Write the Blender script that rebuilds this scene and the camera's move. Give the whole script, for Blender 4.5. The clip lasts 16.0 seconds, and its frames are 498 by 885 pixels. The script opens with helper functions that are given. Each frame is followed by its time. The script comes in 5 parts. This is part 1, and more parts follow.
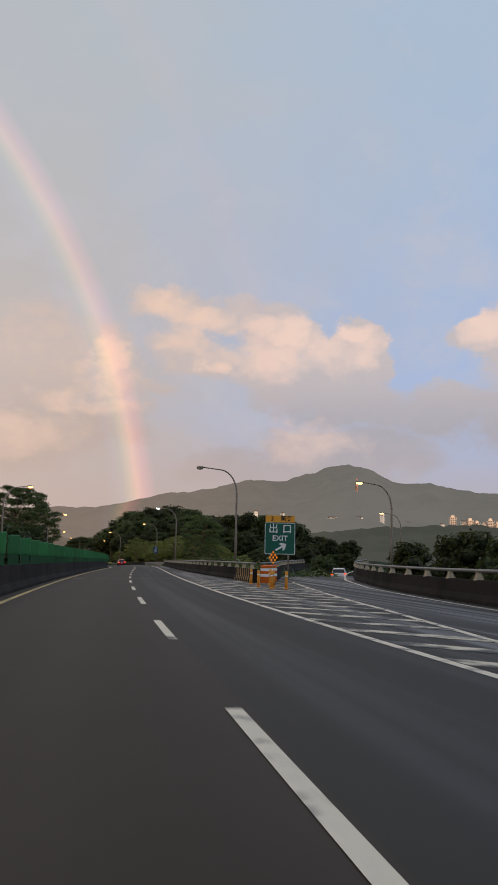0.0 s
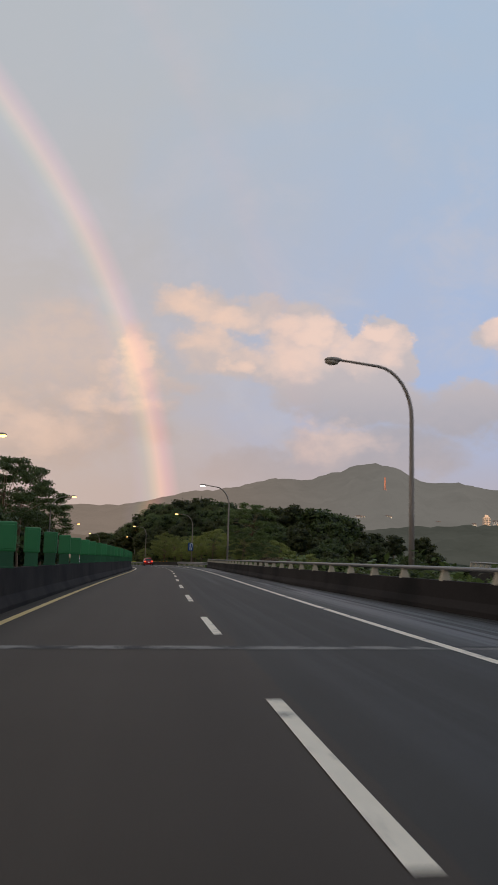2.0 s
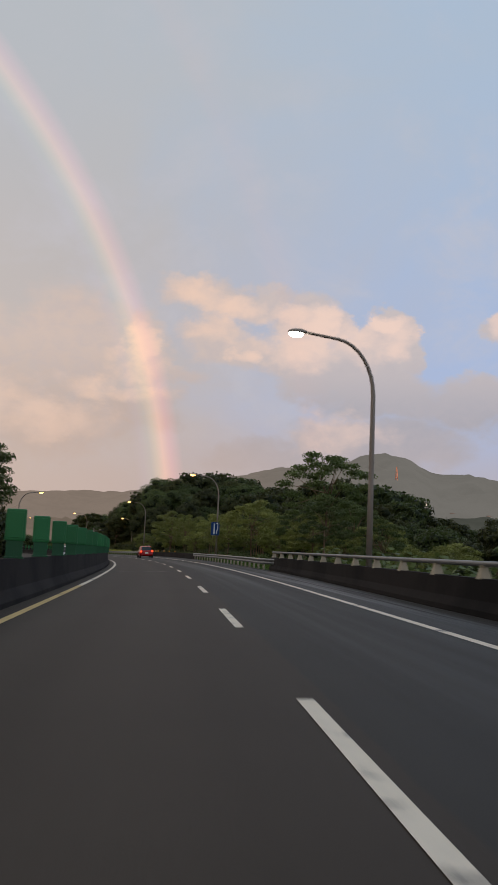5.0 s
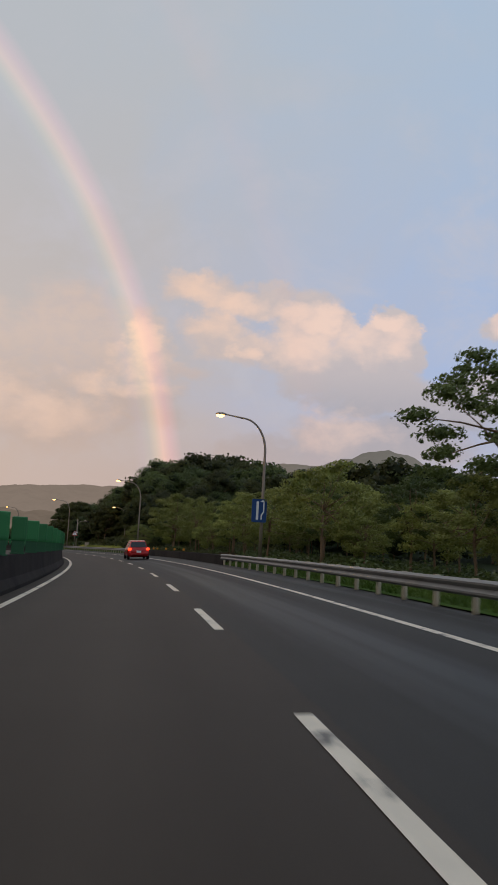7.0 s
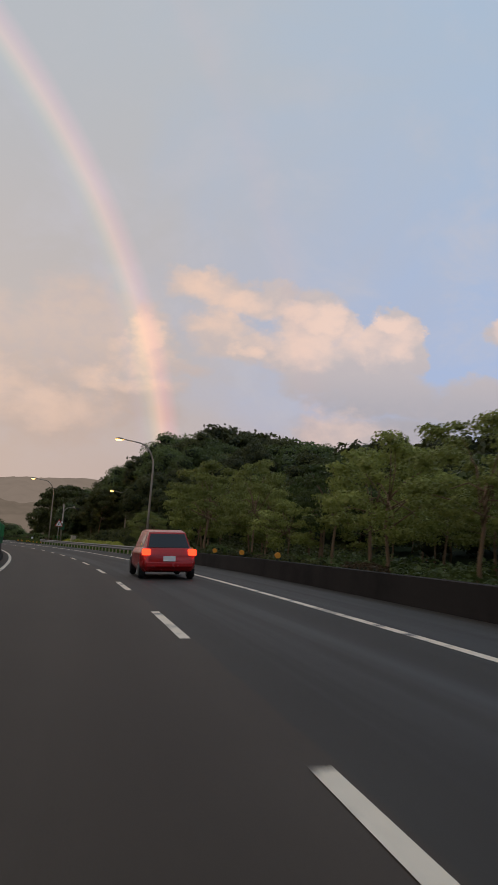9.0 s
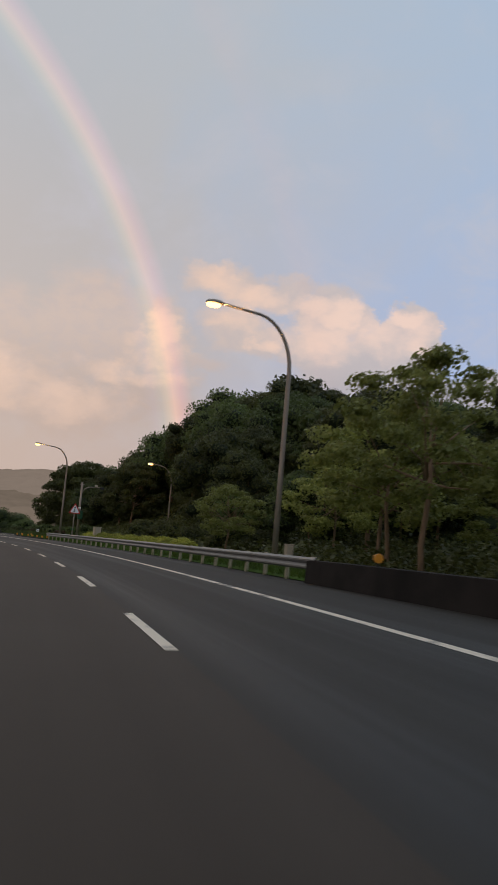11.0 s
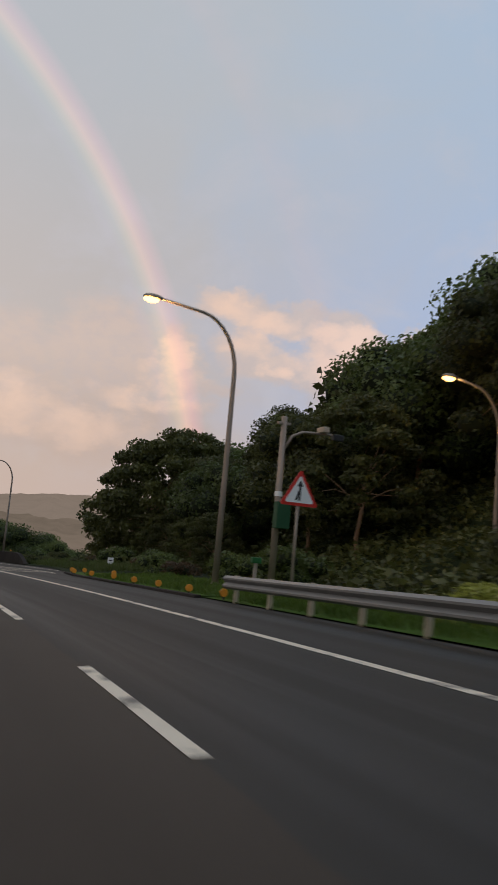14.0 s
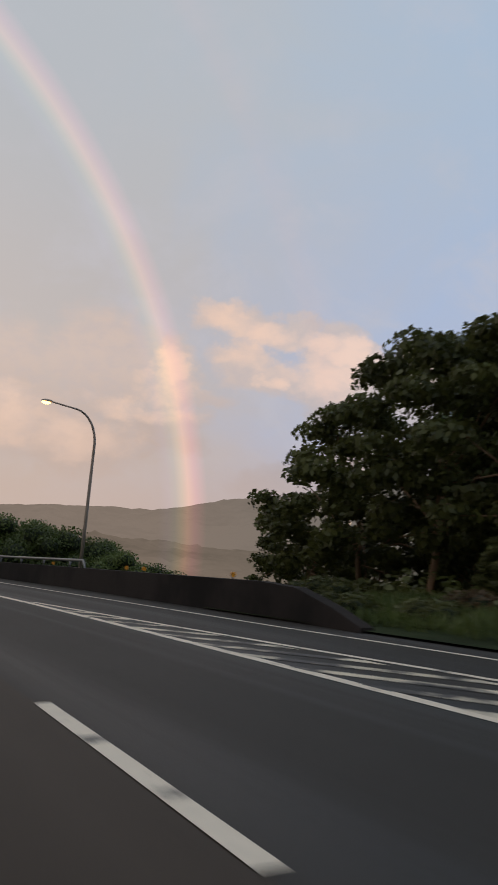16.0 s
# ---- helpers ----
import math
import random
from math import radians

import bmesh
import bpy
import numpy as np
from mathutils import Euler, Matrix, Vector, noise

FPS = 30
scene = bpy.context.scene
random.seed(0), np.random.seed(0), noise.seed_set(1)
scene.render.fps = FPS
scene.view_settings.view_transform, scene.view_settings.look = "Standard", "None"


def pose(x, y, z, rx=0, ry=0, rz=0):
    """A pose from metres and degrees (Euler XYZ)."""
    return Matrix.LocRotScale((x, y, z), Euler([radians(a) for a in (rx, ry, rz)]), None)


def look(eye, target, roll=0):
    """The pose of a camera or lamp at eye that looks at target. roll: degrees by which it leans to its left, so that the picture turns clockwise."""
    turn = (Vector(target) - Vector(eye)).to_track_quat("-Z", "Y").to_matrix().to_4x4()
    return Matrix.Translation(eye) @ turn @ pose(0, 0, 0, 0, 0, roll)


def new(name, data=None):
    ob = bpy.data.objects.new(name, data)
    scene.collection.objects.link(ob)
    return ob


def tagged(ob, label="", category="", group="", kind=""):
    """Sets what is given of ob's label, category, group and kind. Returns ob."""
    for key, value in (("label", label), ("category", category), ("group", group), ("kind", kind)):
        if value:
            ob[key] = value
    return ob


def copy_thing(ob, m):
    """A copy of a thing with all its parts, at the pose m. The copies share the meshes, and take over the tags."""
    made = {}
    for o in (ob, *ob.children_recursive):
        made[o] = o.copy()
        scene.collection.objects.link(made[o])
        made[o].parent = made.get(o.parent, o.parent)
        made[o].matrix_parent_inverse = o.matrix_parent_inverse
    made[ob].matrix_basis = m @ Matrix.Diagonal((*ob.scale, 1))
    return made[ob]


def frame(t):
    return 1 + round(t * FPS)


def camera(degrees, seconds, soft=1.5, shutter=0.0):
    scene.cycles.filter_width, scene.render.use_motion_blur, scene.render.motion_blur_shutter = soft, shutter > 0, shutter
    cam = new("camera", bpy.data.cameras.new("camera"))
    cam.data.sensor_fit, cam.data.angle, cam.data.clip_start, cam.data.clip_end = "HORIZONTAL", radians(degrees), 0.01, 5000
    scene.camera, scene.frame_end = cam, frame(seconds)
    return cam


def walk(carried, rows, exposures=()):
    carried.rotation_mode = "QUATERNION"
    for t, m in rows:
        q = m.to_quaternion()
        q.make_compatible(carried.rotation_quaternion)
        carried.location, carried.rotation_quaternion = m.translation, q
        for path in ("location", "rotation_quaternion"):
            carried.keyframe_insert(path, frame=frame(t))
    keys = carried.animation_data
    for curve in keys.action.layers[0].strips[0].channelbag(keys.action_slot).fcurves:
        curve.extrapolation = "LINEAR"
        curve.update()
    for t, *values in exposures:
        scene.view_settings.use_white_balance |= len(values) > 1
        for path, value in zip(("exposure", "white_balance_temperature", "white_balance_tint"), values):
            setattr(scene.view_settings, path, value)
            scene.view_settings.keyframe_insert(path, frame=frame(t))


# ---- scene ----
# ---- the road's line: heading (degrees to the left of +y) every 20 m ----
HEAD = (10.19, 9.54, 8.63, 7.75, 7.2, 7.16, 7.68, 8.71, 10.16, 11.87, 13.72, 15.64, 17.62, 19.74, 22.08, 24.68, 27.41, 29.96)
S0, S1 = -80, 760
SV = np.arange(S0, S1 + 1.0)
HV = np.radians(np.where(SV > 340, 29.96 + 0.132 * (SV - 340), np.interp(SV, np.arange(18) * 20.0, HEAD)))
HV = np.convolve(np.pad(HV, 10, mode="edge"), np.ones(21) / 21, mode="valid")
XV = np.concatenate(([0.0], np.cumsum(-np.sin((HV[1:] + HV[:-1]) / 2))))
YV = np.concatenate(([0.0], np.cumsum(np.cos((HV[1:] + HV[:-1]) / 2))))
XV, YV = XV - XV[-S0], YV - YV[-S0]
ZV = np.concatenate(([0.0], np.cumsum(np.tan(np.radians(np.interp(SV[1:], (0, 75, 140, 230), (0, 0, -0.25, -0.7)))))))
ZV = ZV - ZV[-S0]
BV = np.tan(np.radians(np.interp(SV, (-80, 30, 60, 120, 165, 215, 420, 520), (0, 0.2, 1.0, 1.5, 2.6, 3.7, 3.7, 2.0))))
EYE = 1.2


def heading(s):
    return float(np.interp(s, SV, HV))


def road(s, lat, z=0.0):
    """A place by metres along the road, metres right of the camera's line, and height over the banked surface."""
    h = heading(s)
    return Vector((np.interp(s, SV, XV) + math.cos(h) * lat, np.interp(s, SV, YV) + math.sin(h) * lat,
                   np.interp(s, SV, ZV) + np.interp(s, SV, BV) * lat + z))


def at(s, lat, z=0.0, turn=0.0):
    """An upright pose on the road, x to the right, y along it."""
    p = road(s, lat, z)
    return pose(p.x, p.y, p.z, 0, 0, math.degrees(heading(s)) + turn)


# ---- camera ----
cam = camera(33.0, 16.0, soft=1.4, shutter=0.25)
ROWS = (
    (0.0, 0.0, 0.02, 8.03, -1.1), (0.5, 9.9, -0.59, 7.96, -1.24), (1.0, 19.8, -0.11, 7.81, -1.1), (1.5, 29.9, 1.06, 7.87, -1.2),
    (2.0, 39.9, 1.56, 7.95, -1.57), (2.5, 50.0, 1.95, 7.86, -2.24), (3.0, 60.1, 2.19, 7.68, -2.42), (3.5, 70.3, 2.32, 7.44, -2.38),
    (4.0, 80.6, 2.3, 7.33, -2.38), (4.5, 90.8, 2.1, 7.28, -2.42), (5.0, 101.1, 1.8, 7.25, -2.5), (5.5, 111.5, 1.5, 7.24, -2.6),
    (6.0, 121.8, 1.39, 7.23, -2.7), (6.5, 132.2, 1.64, 7.15, -2.9), (7.0, 142.7, 1.74, 7.05, -3.1), (7.5, 153.1, 1.45, 6.98, -3.5),
    (8.0, 163.6, 1.32, 7.07, -3.9), (8.5, 174.1, 1.4, 7.05, -4.2), (9.0, 184.6, 1.6, 6.95, -4.45), (9.5, 195.1, 1.85, 6.85, -4.65),
    (10.0, 205.6, 2.1, 6.75, -4.8), (10.5, 216.1, 2.31, 6.64, -4.86), (11.0, 226.7, 2.6, 6.5, -4.85), (11.5, 237.2, 2.71, 6.45, -4.8),
    (12.0, 247.7, 2.89, 6.43, -4.69), (12.5, 258.3, 3.19, 7.13, -4.7), (13.0, 268.8, 3.33, 7.65, -4.67), (13.5, 279.3, 3.41, 7.94, -4.79),
    (14.0, 289.8, 3.45, 8.2, -5.01), (14.5, 300.2, 3.61, 8.52, -5.0), (15.0, 310.7, 3.65, 8.65, -5.02), (15.5, 321.1, 3.43, 8.93, -5.0),
    (16.0, 331.5, 3.19, 8.96, -4.9))
walk(cam, [(t, pose(*road(s, 0, EYE), 90 + pitch, roll, yaw)) for t, s, yaw, pitch, roll in ROWS],
     exposures=[(0.0, 0.0), (16.0, 0.0)])

# ---- light: a low sun behind, veiled evening sky with cumulus and a rainbow ----
ANTI = Vector((-math.sin(radians(48.4)) * math.cos(radians(2.1)), math.cos(radians(48.4)) * math.cos(radians(2.1)), -math.sin(radians(2.1))))
SUN_UP = 2.6


class Nodes:
    """Short writing for shader nodes."""

    def __init__(self, tree):
        self.tree = tree
        tree.nodes.clear()

    def add(self, kind):
        return self.tree.nodes.new(kind)

    def vector(self, op):
        n = self.tree.nodes.new("ShaderNodeVectorMath")
        n.operation = op
        return n

    def link(self, a, b):
        self.tree.links.new(a, b)

    def feed(self, socket, v):
        if isinstance(v, bpy.types.NodeSocket):
            self.link(v, socket)
        else:
            socket.default_value = v

    def math(self, op, a, b=None, c=None, clamp=False):
        n = self.add("ShaderNodeMath")
        n.operation, n.use_clamp = op, clamp
        for i, v in enumerate((a, b, c)):
            if v is not None:
                self.feed(n.inputs[i], v)
        return n.outputs[0]

    def mix(self, f, a, b, mode="MIX"):
        n = self.add("ShaderNodeMix")
        n.data_type, n.blend_type = "RGBA", mode
        self.feed(n.inputs[0], f)
        self.feed(n.inputs[6], a if isinstance(a, bpy.types.NodeSocket) else (*a, 1))
        self.feed(n.inputs[7], b if isinstance(b, bpy.types.NodeSocket) else (*b, 1))
        return n.outputs[2]

    def noise(self, vec, scale, detail=4, rough=0.55, distort=0.0):
        n = self.add("ShaderNodeTexNoise")
        if vec is not None:
            self.link(vec, n.inputs["Vector"])
        n.inputs["Scale"].default_value, n.inputs["Detail"].default_value = scale, detail
        n.inputs["Roughness"].default_value, n.inputs["Distortion"].default_value = rough, distort
        return n.outputs[0]

    def step(self, v, lo, hi):
        n = self.add("ShaderNodeMapRange")
        n.interpolation_type = "SMOOTHSTEP"
        self.feed(n.inputs[0], v)
        n.inputs[1].default_value, n.inputs[2].default_value = lo, hi
        return n.outputs[0]

    def ramp(self, v, stops):
        n = self.add("ShaderNodeValToRGB")
        self.feed(n.inputs[0], v)
        e = n.color_ramp.elements
        while len(e) < len(stops):
            e.new(0.5)
        for el, (p, c) in zip(e, stops):
            el.position, el.color = p, (*c, 1)
        return n.outputs[0]


def srgb(r, g, b):
    return tuple((c / 255 / 12.92) if c < 10.3 else ((c / 255 + 0.055) / 1.055) ** 2.4 for c in (r, g, b))


def rainbow(n, way, el):
    """42 degrees round the point opposite the sun: the angle from that point, and the bow's light."""
    dot = n.vector("DOT_PRODUCT")
    n.link(way, dot.inputs[0])
    dot.inputs[1].default_value = ANTI
    ang = n.math("MULTIPLY", n.math("ARCCOSINE", dot.outputs["Value"]), 180 / math.pi)
    bow = n.ramp(n.math("DIVIDE", n.math("SUBTRACT", ang, 39.2), 3.6), (
        (0.0, (0.0, 0.0, 0.0)), (0.18, (0.012, 0.014, 0.03)), (0.32, (0.025, 0.042, 0.03)), (0.44, (0.13, 0.095, 0.035)),
        (0.56, (0.26, 0.11, 0.055)), (0.70, (0.16, 0.035, 0.045)), (0.92, (0.0, 0.0, 0.0)), (1.0, (0.0, 0.0, 0.0))))
    fade = n.math("ADD", 0.66, n.math("MULTIPLY", n.math("SUBTRACT", 1.0, n.step(el, 3, 16)), 0.45))
    return ang, n.mix(1.0, bow, n.mix(fade, (0, 0, 0), (1, 1, 1)), "MULTIPLY")


def make_world():
    world = bpy.data.worlds.new("evening_sky")
    scene.world = world
    world.use_nodes = True
    n = Nodes(world.node_tree)
    way = n.add("ShaderNodeTexCoord").outputs["Generated"]
    xyz = n.add("ShaderNodeSeparateXYZ")
    n.link(way, xyz.inputs[0])
    x, y, z = xyz.outputs
    az = n.math("MULTIPLY", n.math("ARCTAN2", x, y), 180 / math.pi)
    el = n.math("MULTIPLY", n.math("ARCSINE", z), 180 / math.pi)
    # clear sky by the low sun, behind a thin veil that is greyer to the left
    clear = n.add("ShaderNodeTexSky")
    clear.sky_type, clear.sun_disc = "NISHITA", False
    clear.sun_elevation, clear.sun_rotation = radians(SUN_UP), radians(180 - 48.4)
    nish = n.mix(1.0, clear.outputs[0], (0.10, 0.10, 0.10), "MULTIPLY")
    flat_way = n.add("ShaderNodeCombineXYZ")
    n.link(n.math("DIVIDE", az, 10.0), flat_way.inputs[0])
    n.link(n.math("DIVIDE", el, 7.0), flat_way.inputs[1])
    plane = flat_way.outputs[0]
    wisp = n.noise(plane, 0.55, 6, 0.6, 0.6)
    side = n.step(n.math("ADD", az, n.math("MULTIPLY", n.math("SUBTRACT", wisp, 0.5), 34.0)), -18, 19)
    high = n.step(el, 6, 36)
    veil = n.mix(side, n.mix(high, srgb(190, 180, 176), srgb(180, 187, 194)), n.mix(high, srgb(163, 184, 222), srgb(168, 188, 210)))
    col = n.mix(0.94, nish, veil)
    band = n.step(n.noise(plane, 1.1, 6, 0.62, 0.4), 0.45, 0.75)
    col = n.mix(n.math("MULTIPLY", band, n.math("SUBTRACT", 0.75, n.math("MULTIPLY", high, 0.45))), col, srgb(188, 188, 196))

    # cumulus: azimuth, elevation, half width, half height, thickness
    HEAPS = ((-6.6, 17.3, 2.2, 1.2, 0.75), (-4.2, 16.6, 2.6, 1.3, 0.95), (-1.4, 16.7, 2.4, 1.1, 0.85), (1.9, 15.2, 2.6, 2.0, 1.2), (-4.6, 14.2, 2.2, 1.4, 0.85), (-2.0, 13.3, 2.6, 1.2, 0.95),
             (1.0, 13.0, 3.4, 1.6, 1.0), (7.1, 14.0, 2.6, 2.3, 1.3), (4.8, 12.6, 3.8, 2.0, 1.05), (2.4, 11.2, 2.6, 1.1, 0.8), (7.0, 10.6, 5.0, 1.7, 0.95), (13.0, 10.2, 4.8, 1.7, 0.95), (19.0, 9.4, 5.0, 2.2, 0.9),
             (3.9, 6.3, 3.9, 3.0, 1.5), (8.5, 7.6, 4.5, 1.7, 0.8), (-1.2, 6.2, 3.6, 1.3, 0.7), (17.2, 15.2, 3.2, 1.9, 0.95), (24.5, 11.0, 8.0, 4.5, 0.7), (-9.6, 13.2, 1.6, 2.6, 0.8), (-7.6, 11.5, 1.6, 0.7, 0.5),
             (-14.5, 13.0, 4.0, 3.8, 0.85), (-16.0, 8.4, 5.0, 2.6, 0.9), (-10.6, 9.2, 3.4, 1.8, 0.75), (-21.5, 11.0, 5.0, 4.0, 0.8), (-33.0, 12.0, 11.0, 6.0, 0.7))
    # where the low sun behind reaches the cloud
    SUNLIT = ((2.7, 15.4, 1.6, 1.3, 1.0), (0.8, 15.9, 1.6, 0.9, 0.6), (7.2, 15.5, 2.3, 0.8, 1.0), (8.0, 14.5, 1.6, 1.0, 0.55), (-2.4, 13.0, 1.2, 0.6, 0.75), (-6.2, 17.2, 2.0, 1.0, 0.55), (-3.6, 16.4, 2.2, 0.9, 0.5),
              (-4.4, 15.0, 2.0, 0.9, 0.3), (1.2, 13.8, 3.2, 1.3, 0.5), (5.2, 14.2, 1.8, 1.0, 0.35), (-9.7, 13.3, 0.9, 1.6, 0.7), (-10.2, 12.3, 1.5, 0.8, 0.3), (-15.8, 8.2, 3.2, 1.1, 0.45), (-11.2, 10.4, 2.4, 0.6, 0.25),
              (17.0, 15.6, 2.6, 1.3, 0.75), (3.6, 8.2, 2.6, 1.0, 0.3), (-20.6, 9.0, 3.5, 1.4, 0.35))

    def warped(scale, across, up, shift):
        """The sky's angles, ruffled by turbulence."""
        v = n.add("ShaderNodeMapping")
        n.link(plane, v.inputs[0])
        v.inputs["Location"].default_value = (shift, shift * 0.7, shift * 1.3)
        w = n.add("ShaderNodeTexNoise")
        n.link(v.outputs[0], w.inputs["Vector"])
        w.inputs["Scale"].default_value, w.inputs["Detail"].default_value, w.inputs["Roughness"].default_value = scale, 6, 0.58
        c = n.add("ShaderNodeSeparateColor")
        n.link(w.outputs["Color"], c.inputs[0])
        return (n.math("ADD", az, n.math("MULTIPLY", n.math("SUBTRACT", c.outputs[0], 0.5), across)),
                n.math("ADD", el, n.math("MULTIPLY", n.math("SUBTRACT", c.outputs[1], 0.5), up)))

    def union(shapes, a_, e_):
        total = -1.0
        for a0, e0, ra, re, amp in shapes:
            da = n.math("DIVIDE", n.math("SUBTRACT", a_, a0), ra)
            de = n.math("DIVIDE", n.math("SUBTRACT", e_, e0), re)
            r2 = n.math("ADD", n.math("MULTIPLY", da, da), n.math("MULTIPLY", de, de))
            total = n.math("SMOOTH_MAX", n.math("MULTIPLY", n.math("SUBTRACT", 1.0, r2), amp), total, 0.3)
        return total

    a_, e_ = warped(2.4, 5.5, 4.0, 3.0)
    billow = n.math("SUBTRACT", n.noise(plane, 4.2, 7, 0.56, 0.25), 0.5)
    here = n.math("ADD", union(HEAPS, a_, e_), n.math("MULTIPLY", billow, 1.3))
    b_, f_ = warped(3.4, 4.5, 3.4, 9.0)
    lit = n.step(n.math("ADD", union(SUNLIT, b_, f_), n.math("MULTIPLY", billow, 1.9)), -0.75, 1.0)
    body = n.mix(n.step(el, 8.0, 14.0), n.mix(n.step(az, -12, 4), srgb(184, 168, 160), srgb(162, 162, 171)), n.mix(n.step(az, -12, 6), srgb(201, 184, 175), srgb(194, 185, 184)))
    body = n.mix(n.math("MULTIPLY", n.step(n.noise(plane, 7.0, 6, 0.6, 0.3), 0.35, 0.7), 0.35), body, srgb(180, 174, 178))
    body = n.mix(n.math("MULTIPLY", lit, 0.84), body, n.mix(n.step(az, -8, 6), srgb(235, 202, 180), srgb(239, 209, 192)))
    # shreds thin out at the rims; the far block keeps a firmer edge
    firm = n.math("MULTIPLY", n.step(az, 3.0, 5.5), n.step(el, 11.0, 13.5))
    cover = n.mix(firm, n.step(here, -0.62, 0.6), n.step(here, -0.45, 0.1))
    col = n.mix(n.math("MULTIPLY", cover, 0.93), col, body)
    # moist air low over the hills, warmer to the left
    low = n.math("SUBTRACT", 1.0, n.step(el, 3.5, 11))
    col = n.mix(n.math("MULTIPLY", low, 0.75), col, n.mix(n.step(az, -14, 10), srgb(190, 168, 156), srgb(178, 168, 170)))
    ang, shine = rainbow(n, way, el)
    col = n.mix(1.0, col, shine, "ADD")
    second = n.math("MULTIPLY", n.step(ang, 50.2, 51.2), n.math("SUBTRACT", 1.0, n.step(ang, 51.2, 53.4)))
    col = n.mix(n.math("MULTIPLY", second, 0.045), col, srgb(226, 180, 176))
    within = n.math("SUBTRACT", 1.0, n.step(ang, 30.0, 42.0))
    col = n.mix(n.math("MULTIPLY", within, 0.10), col, srgb(222, 206, 190))
    col = n.mix(1.0, col, (1.085, 1.055, 1.045), "MULTIPLY")
    bg = n.add("ShaderNodeBackground")
    n.link(col, bg.inputs[0])
    bg.inputs[1].default_value = 1.0
    n.link(bg.outputs[0], n.add("ShaderNodeOutputWorld").inputs[0])


make_world()
sun = new("sun", bpy.data.lights.new("sun", "SUN"))
sun.data.energy, sun.data.angle, sun.data.color = 3.0, radians(0.8), (1.0, 0.72, 0.48)
sun.matrix_world = look((0, 0, 0), (ANTI.x, ANTI.y, -math.tan(radians(SUN_UP))))

# ---- materials ----
def material(name, colour, rough=0.6, metal=0.0, vary=0.25, grain=6.0, fine=60.0, bump=0.0, other=None, spots=None, island=0.0, each=0.0, spec=0.5, world_coords=True):
    """Colour broken up at two scales, with relief. other: a second colour for stains; spots: (low, high) of the noise where they lie."""
    m = bpy.data.materials.new(name)
    m.use_nodes = True
    n = Nodes(m.node_tree)
    if world_coords:
        vec = n.add("ShaderNodeNewGeometry").outputs["Position"]
    else:
        vec = n.add("ShaderNodeTexCoord").outputs["Object"]
    big, small = n.noise(vec, grain, 4, 0.6), n.noise(vec, fine, 3, 0.6)
    value = n.math("ADD", 1.0 - vary / 2, n.math("MULTIPLY", n.math("ADD", n.math("MULTIPLY", big, 0.65), n.math("MULTIPLY", small, 0.35)), vary))
    if island:
        value = n.math("ADD", value, n.math("MULTIPLY", n.math("SUBTRACT", n.add("ShaderNodeNewGeometry").outputs["Random Per Island"], 0.5), island))
    if each:
        value = n.math("ADD", value, n.math("MULTIPLY", n.math("SUBTRACT", n.add("ShaderNodeObjectInfo").outputs["Random"], 0.5), each))
    base = colour
    if other:
        lo, hi = spots or (0.5, 0.7)
        base = n.mix(n.step(n.noise(vec, grain * 0.37, 5, 0.65), lo, hi), colour, other)
    grey = n.add("ShaderNodeCombineColor")
    for i in range(3):
        n.link(value, grey.inputs[i])
    col = n.mix(1.0, base, grey.outputs[0], "MULTIPLY")
    b = n.add("ShaderNodeBsdfPrincipled")
    n.link(col, b.inputs["Base Color"])
    n.feed(b.inputs["Roughness"], n.math("ADD", rough - 0.08, n.math("MULTIPLY", big, 0.16), clamp=True))
    b.inputs["Metallic"].default_value = metal
    b.inputs["Specular IOR Level"].default_value = spec
    if bump:
        bn = n.add("ShaderNodeBump")
        bn.inputs["Strength"].default_value, bn.inputs["Distance"].default_value = 0.6, bump
        n.link(n.math("ADD", small, n.math("MULTIPLY", big, 0.6)), bn.inputs["Height"])
        n.link(bn.outputs[0], b.inputs["Normal"])
    n.link(b.outputs[0], n.add("ShaderNodeOutputMaterial").inputs[0])
    return m


def leaf_material(name, colour, other, each=0.5):
    m = bpy.data.materials.new(name)
    m.use_nodes = True
    n = Nodes(m.node_tree)
    geo = n.add("ShaderNodeNewGeometry")
    ob = n.add("ShaderNodeObjectInfo").outputs["Random"]
    clump = n.step(n.noise(geo.outputs["Position"], 0.55, 3, 0.6), 0.35, 0.68)
    col = n.mix(n.math("ADD", n.math("MULTIPLY", geo.outputs["Random Per Island"], 0.4), n.math("MULTIPLY", clump, 0.6)), colour, other)
    value = n.math("ADD", 1.0 - each / 2, n.math("MULTIPLY", ob, each))
    grey = n.add("ShaderNodeCombineColor")
    for i in range(3):
        n.link(value, grey.inputs[i])
    col = n.mix(1.0, col, grey.outputs[0], "MULTIPLY")
    b = n.add("ShaderNodeBsdfPrincipled")
    n.link(col, b.inputs["Base Color"])
    b.inputs["Roughness"].default_value, b.inputs["Specular IOR Level"].default_value = 0.45, 0.32
    tr = n.add("ShaderNodeBsdfTranslucent")
    n.link(col, tr.inputs[0])
    mx = n.add("ShaderNodeMixShader")
    mx.inputs[0].default_value = 0.35
    n.link(b.outputs[0], mx.inputs[1])
    n.link(tr.outputs[0], mx.inputs[2])
    n.link(mx.outputs[0], n.add("ShaderNodeOutputMaterial").inputs[0])
    return m


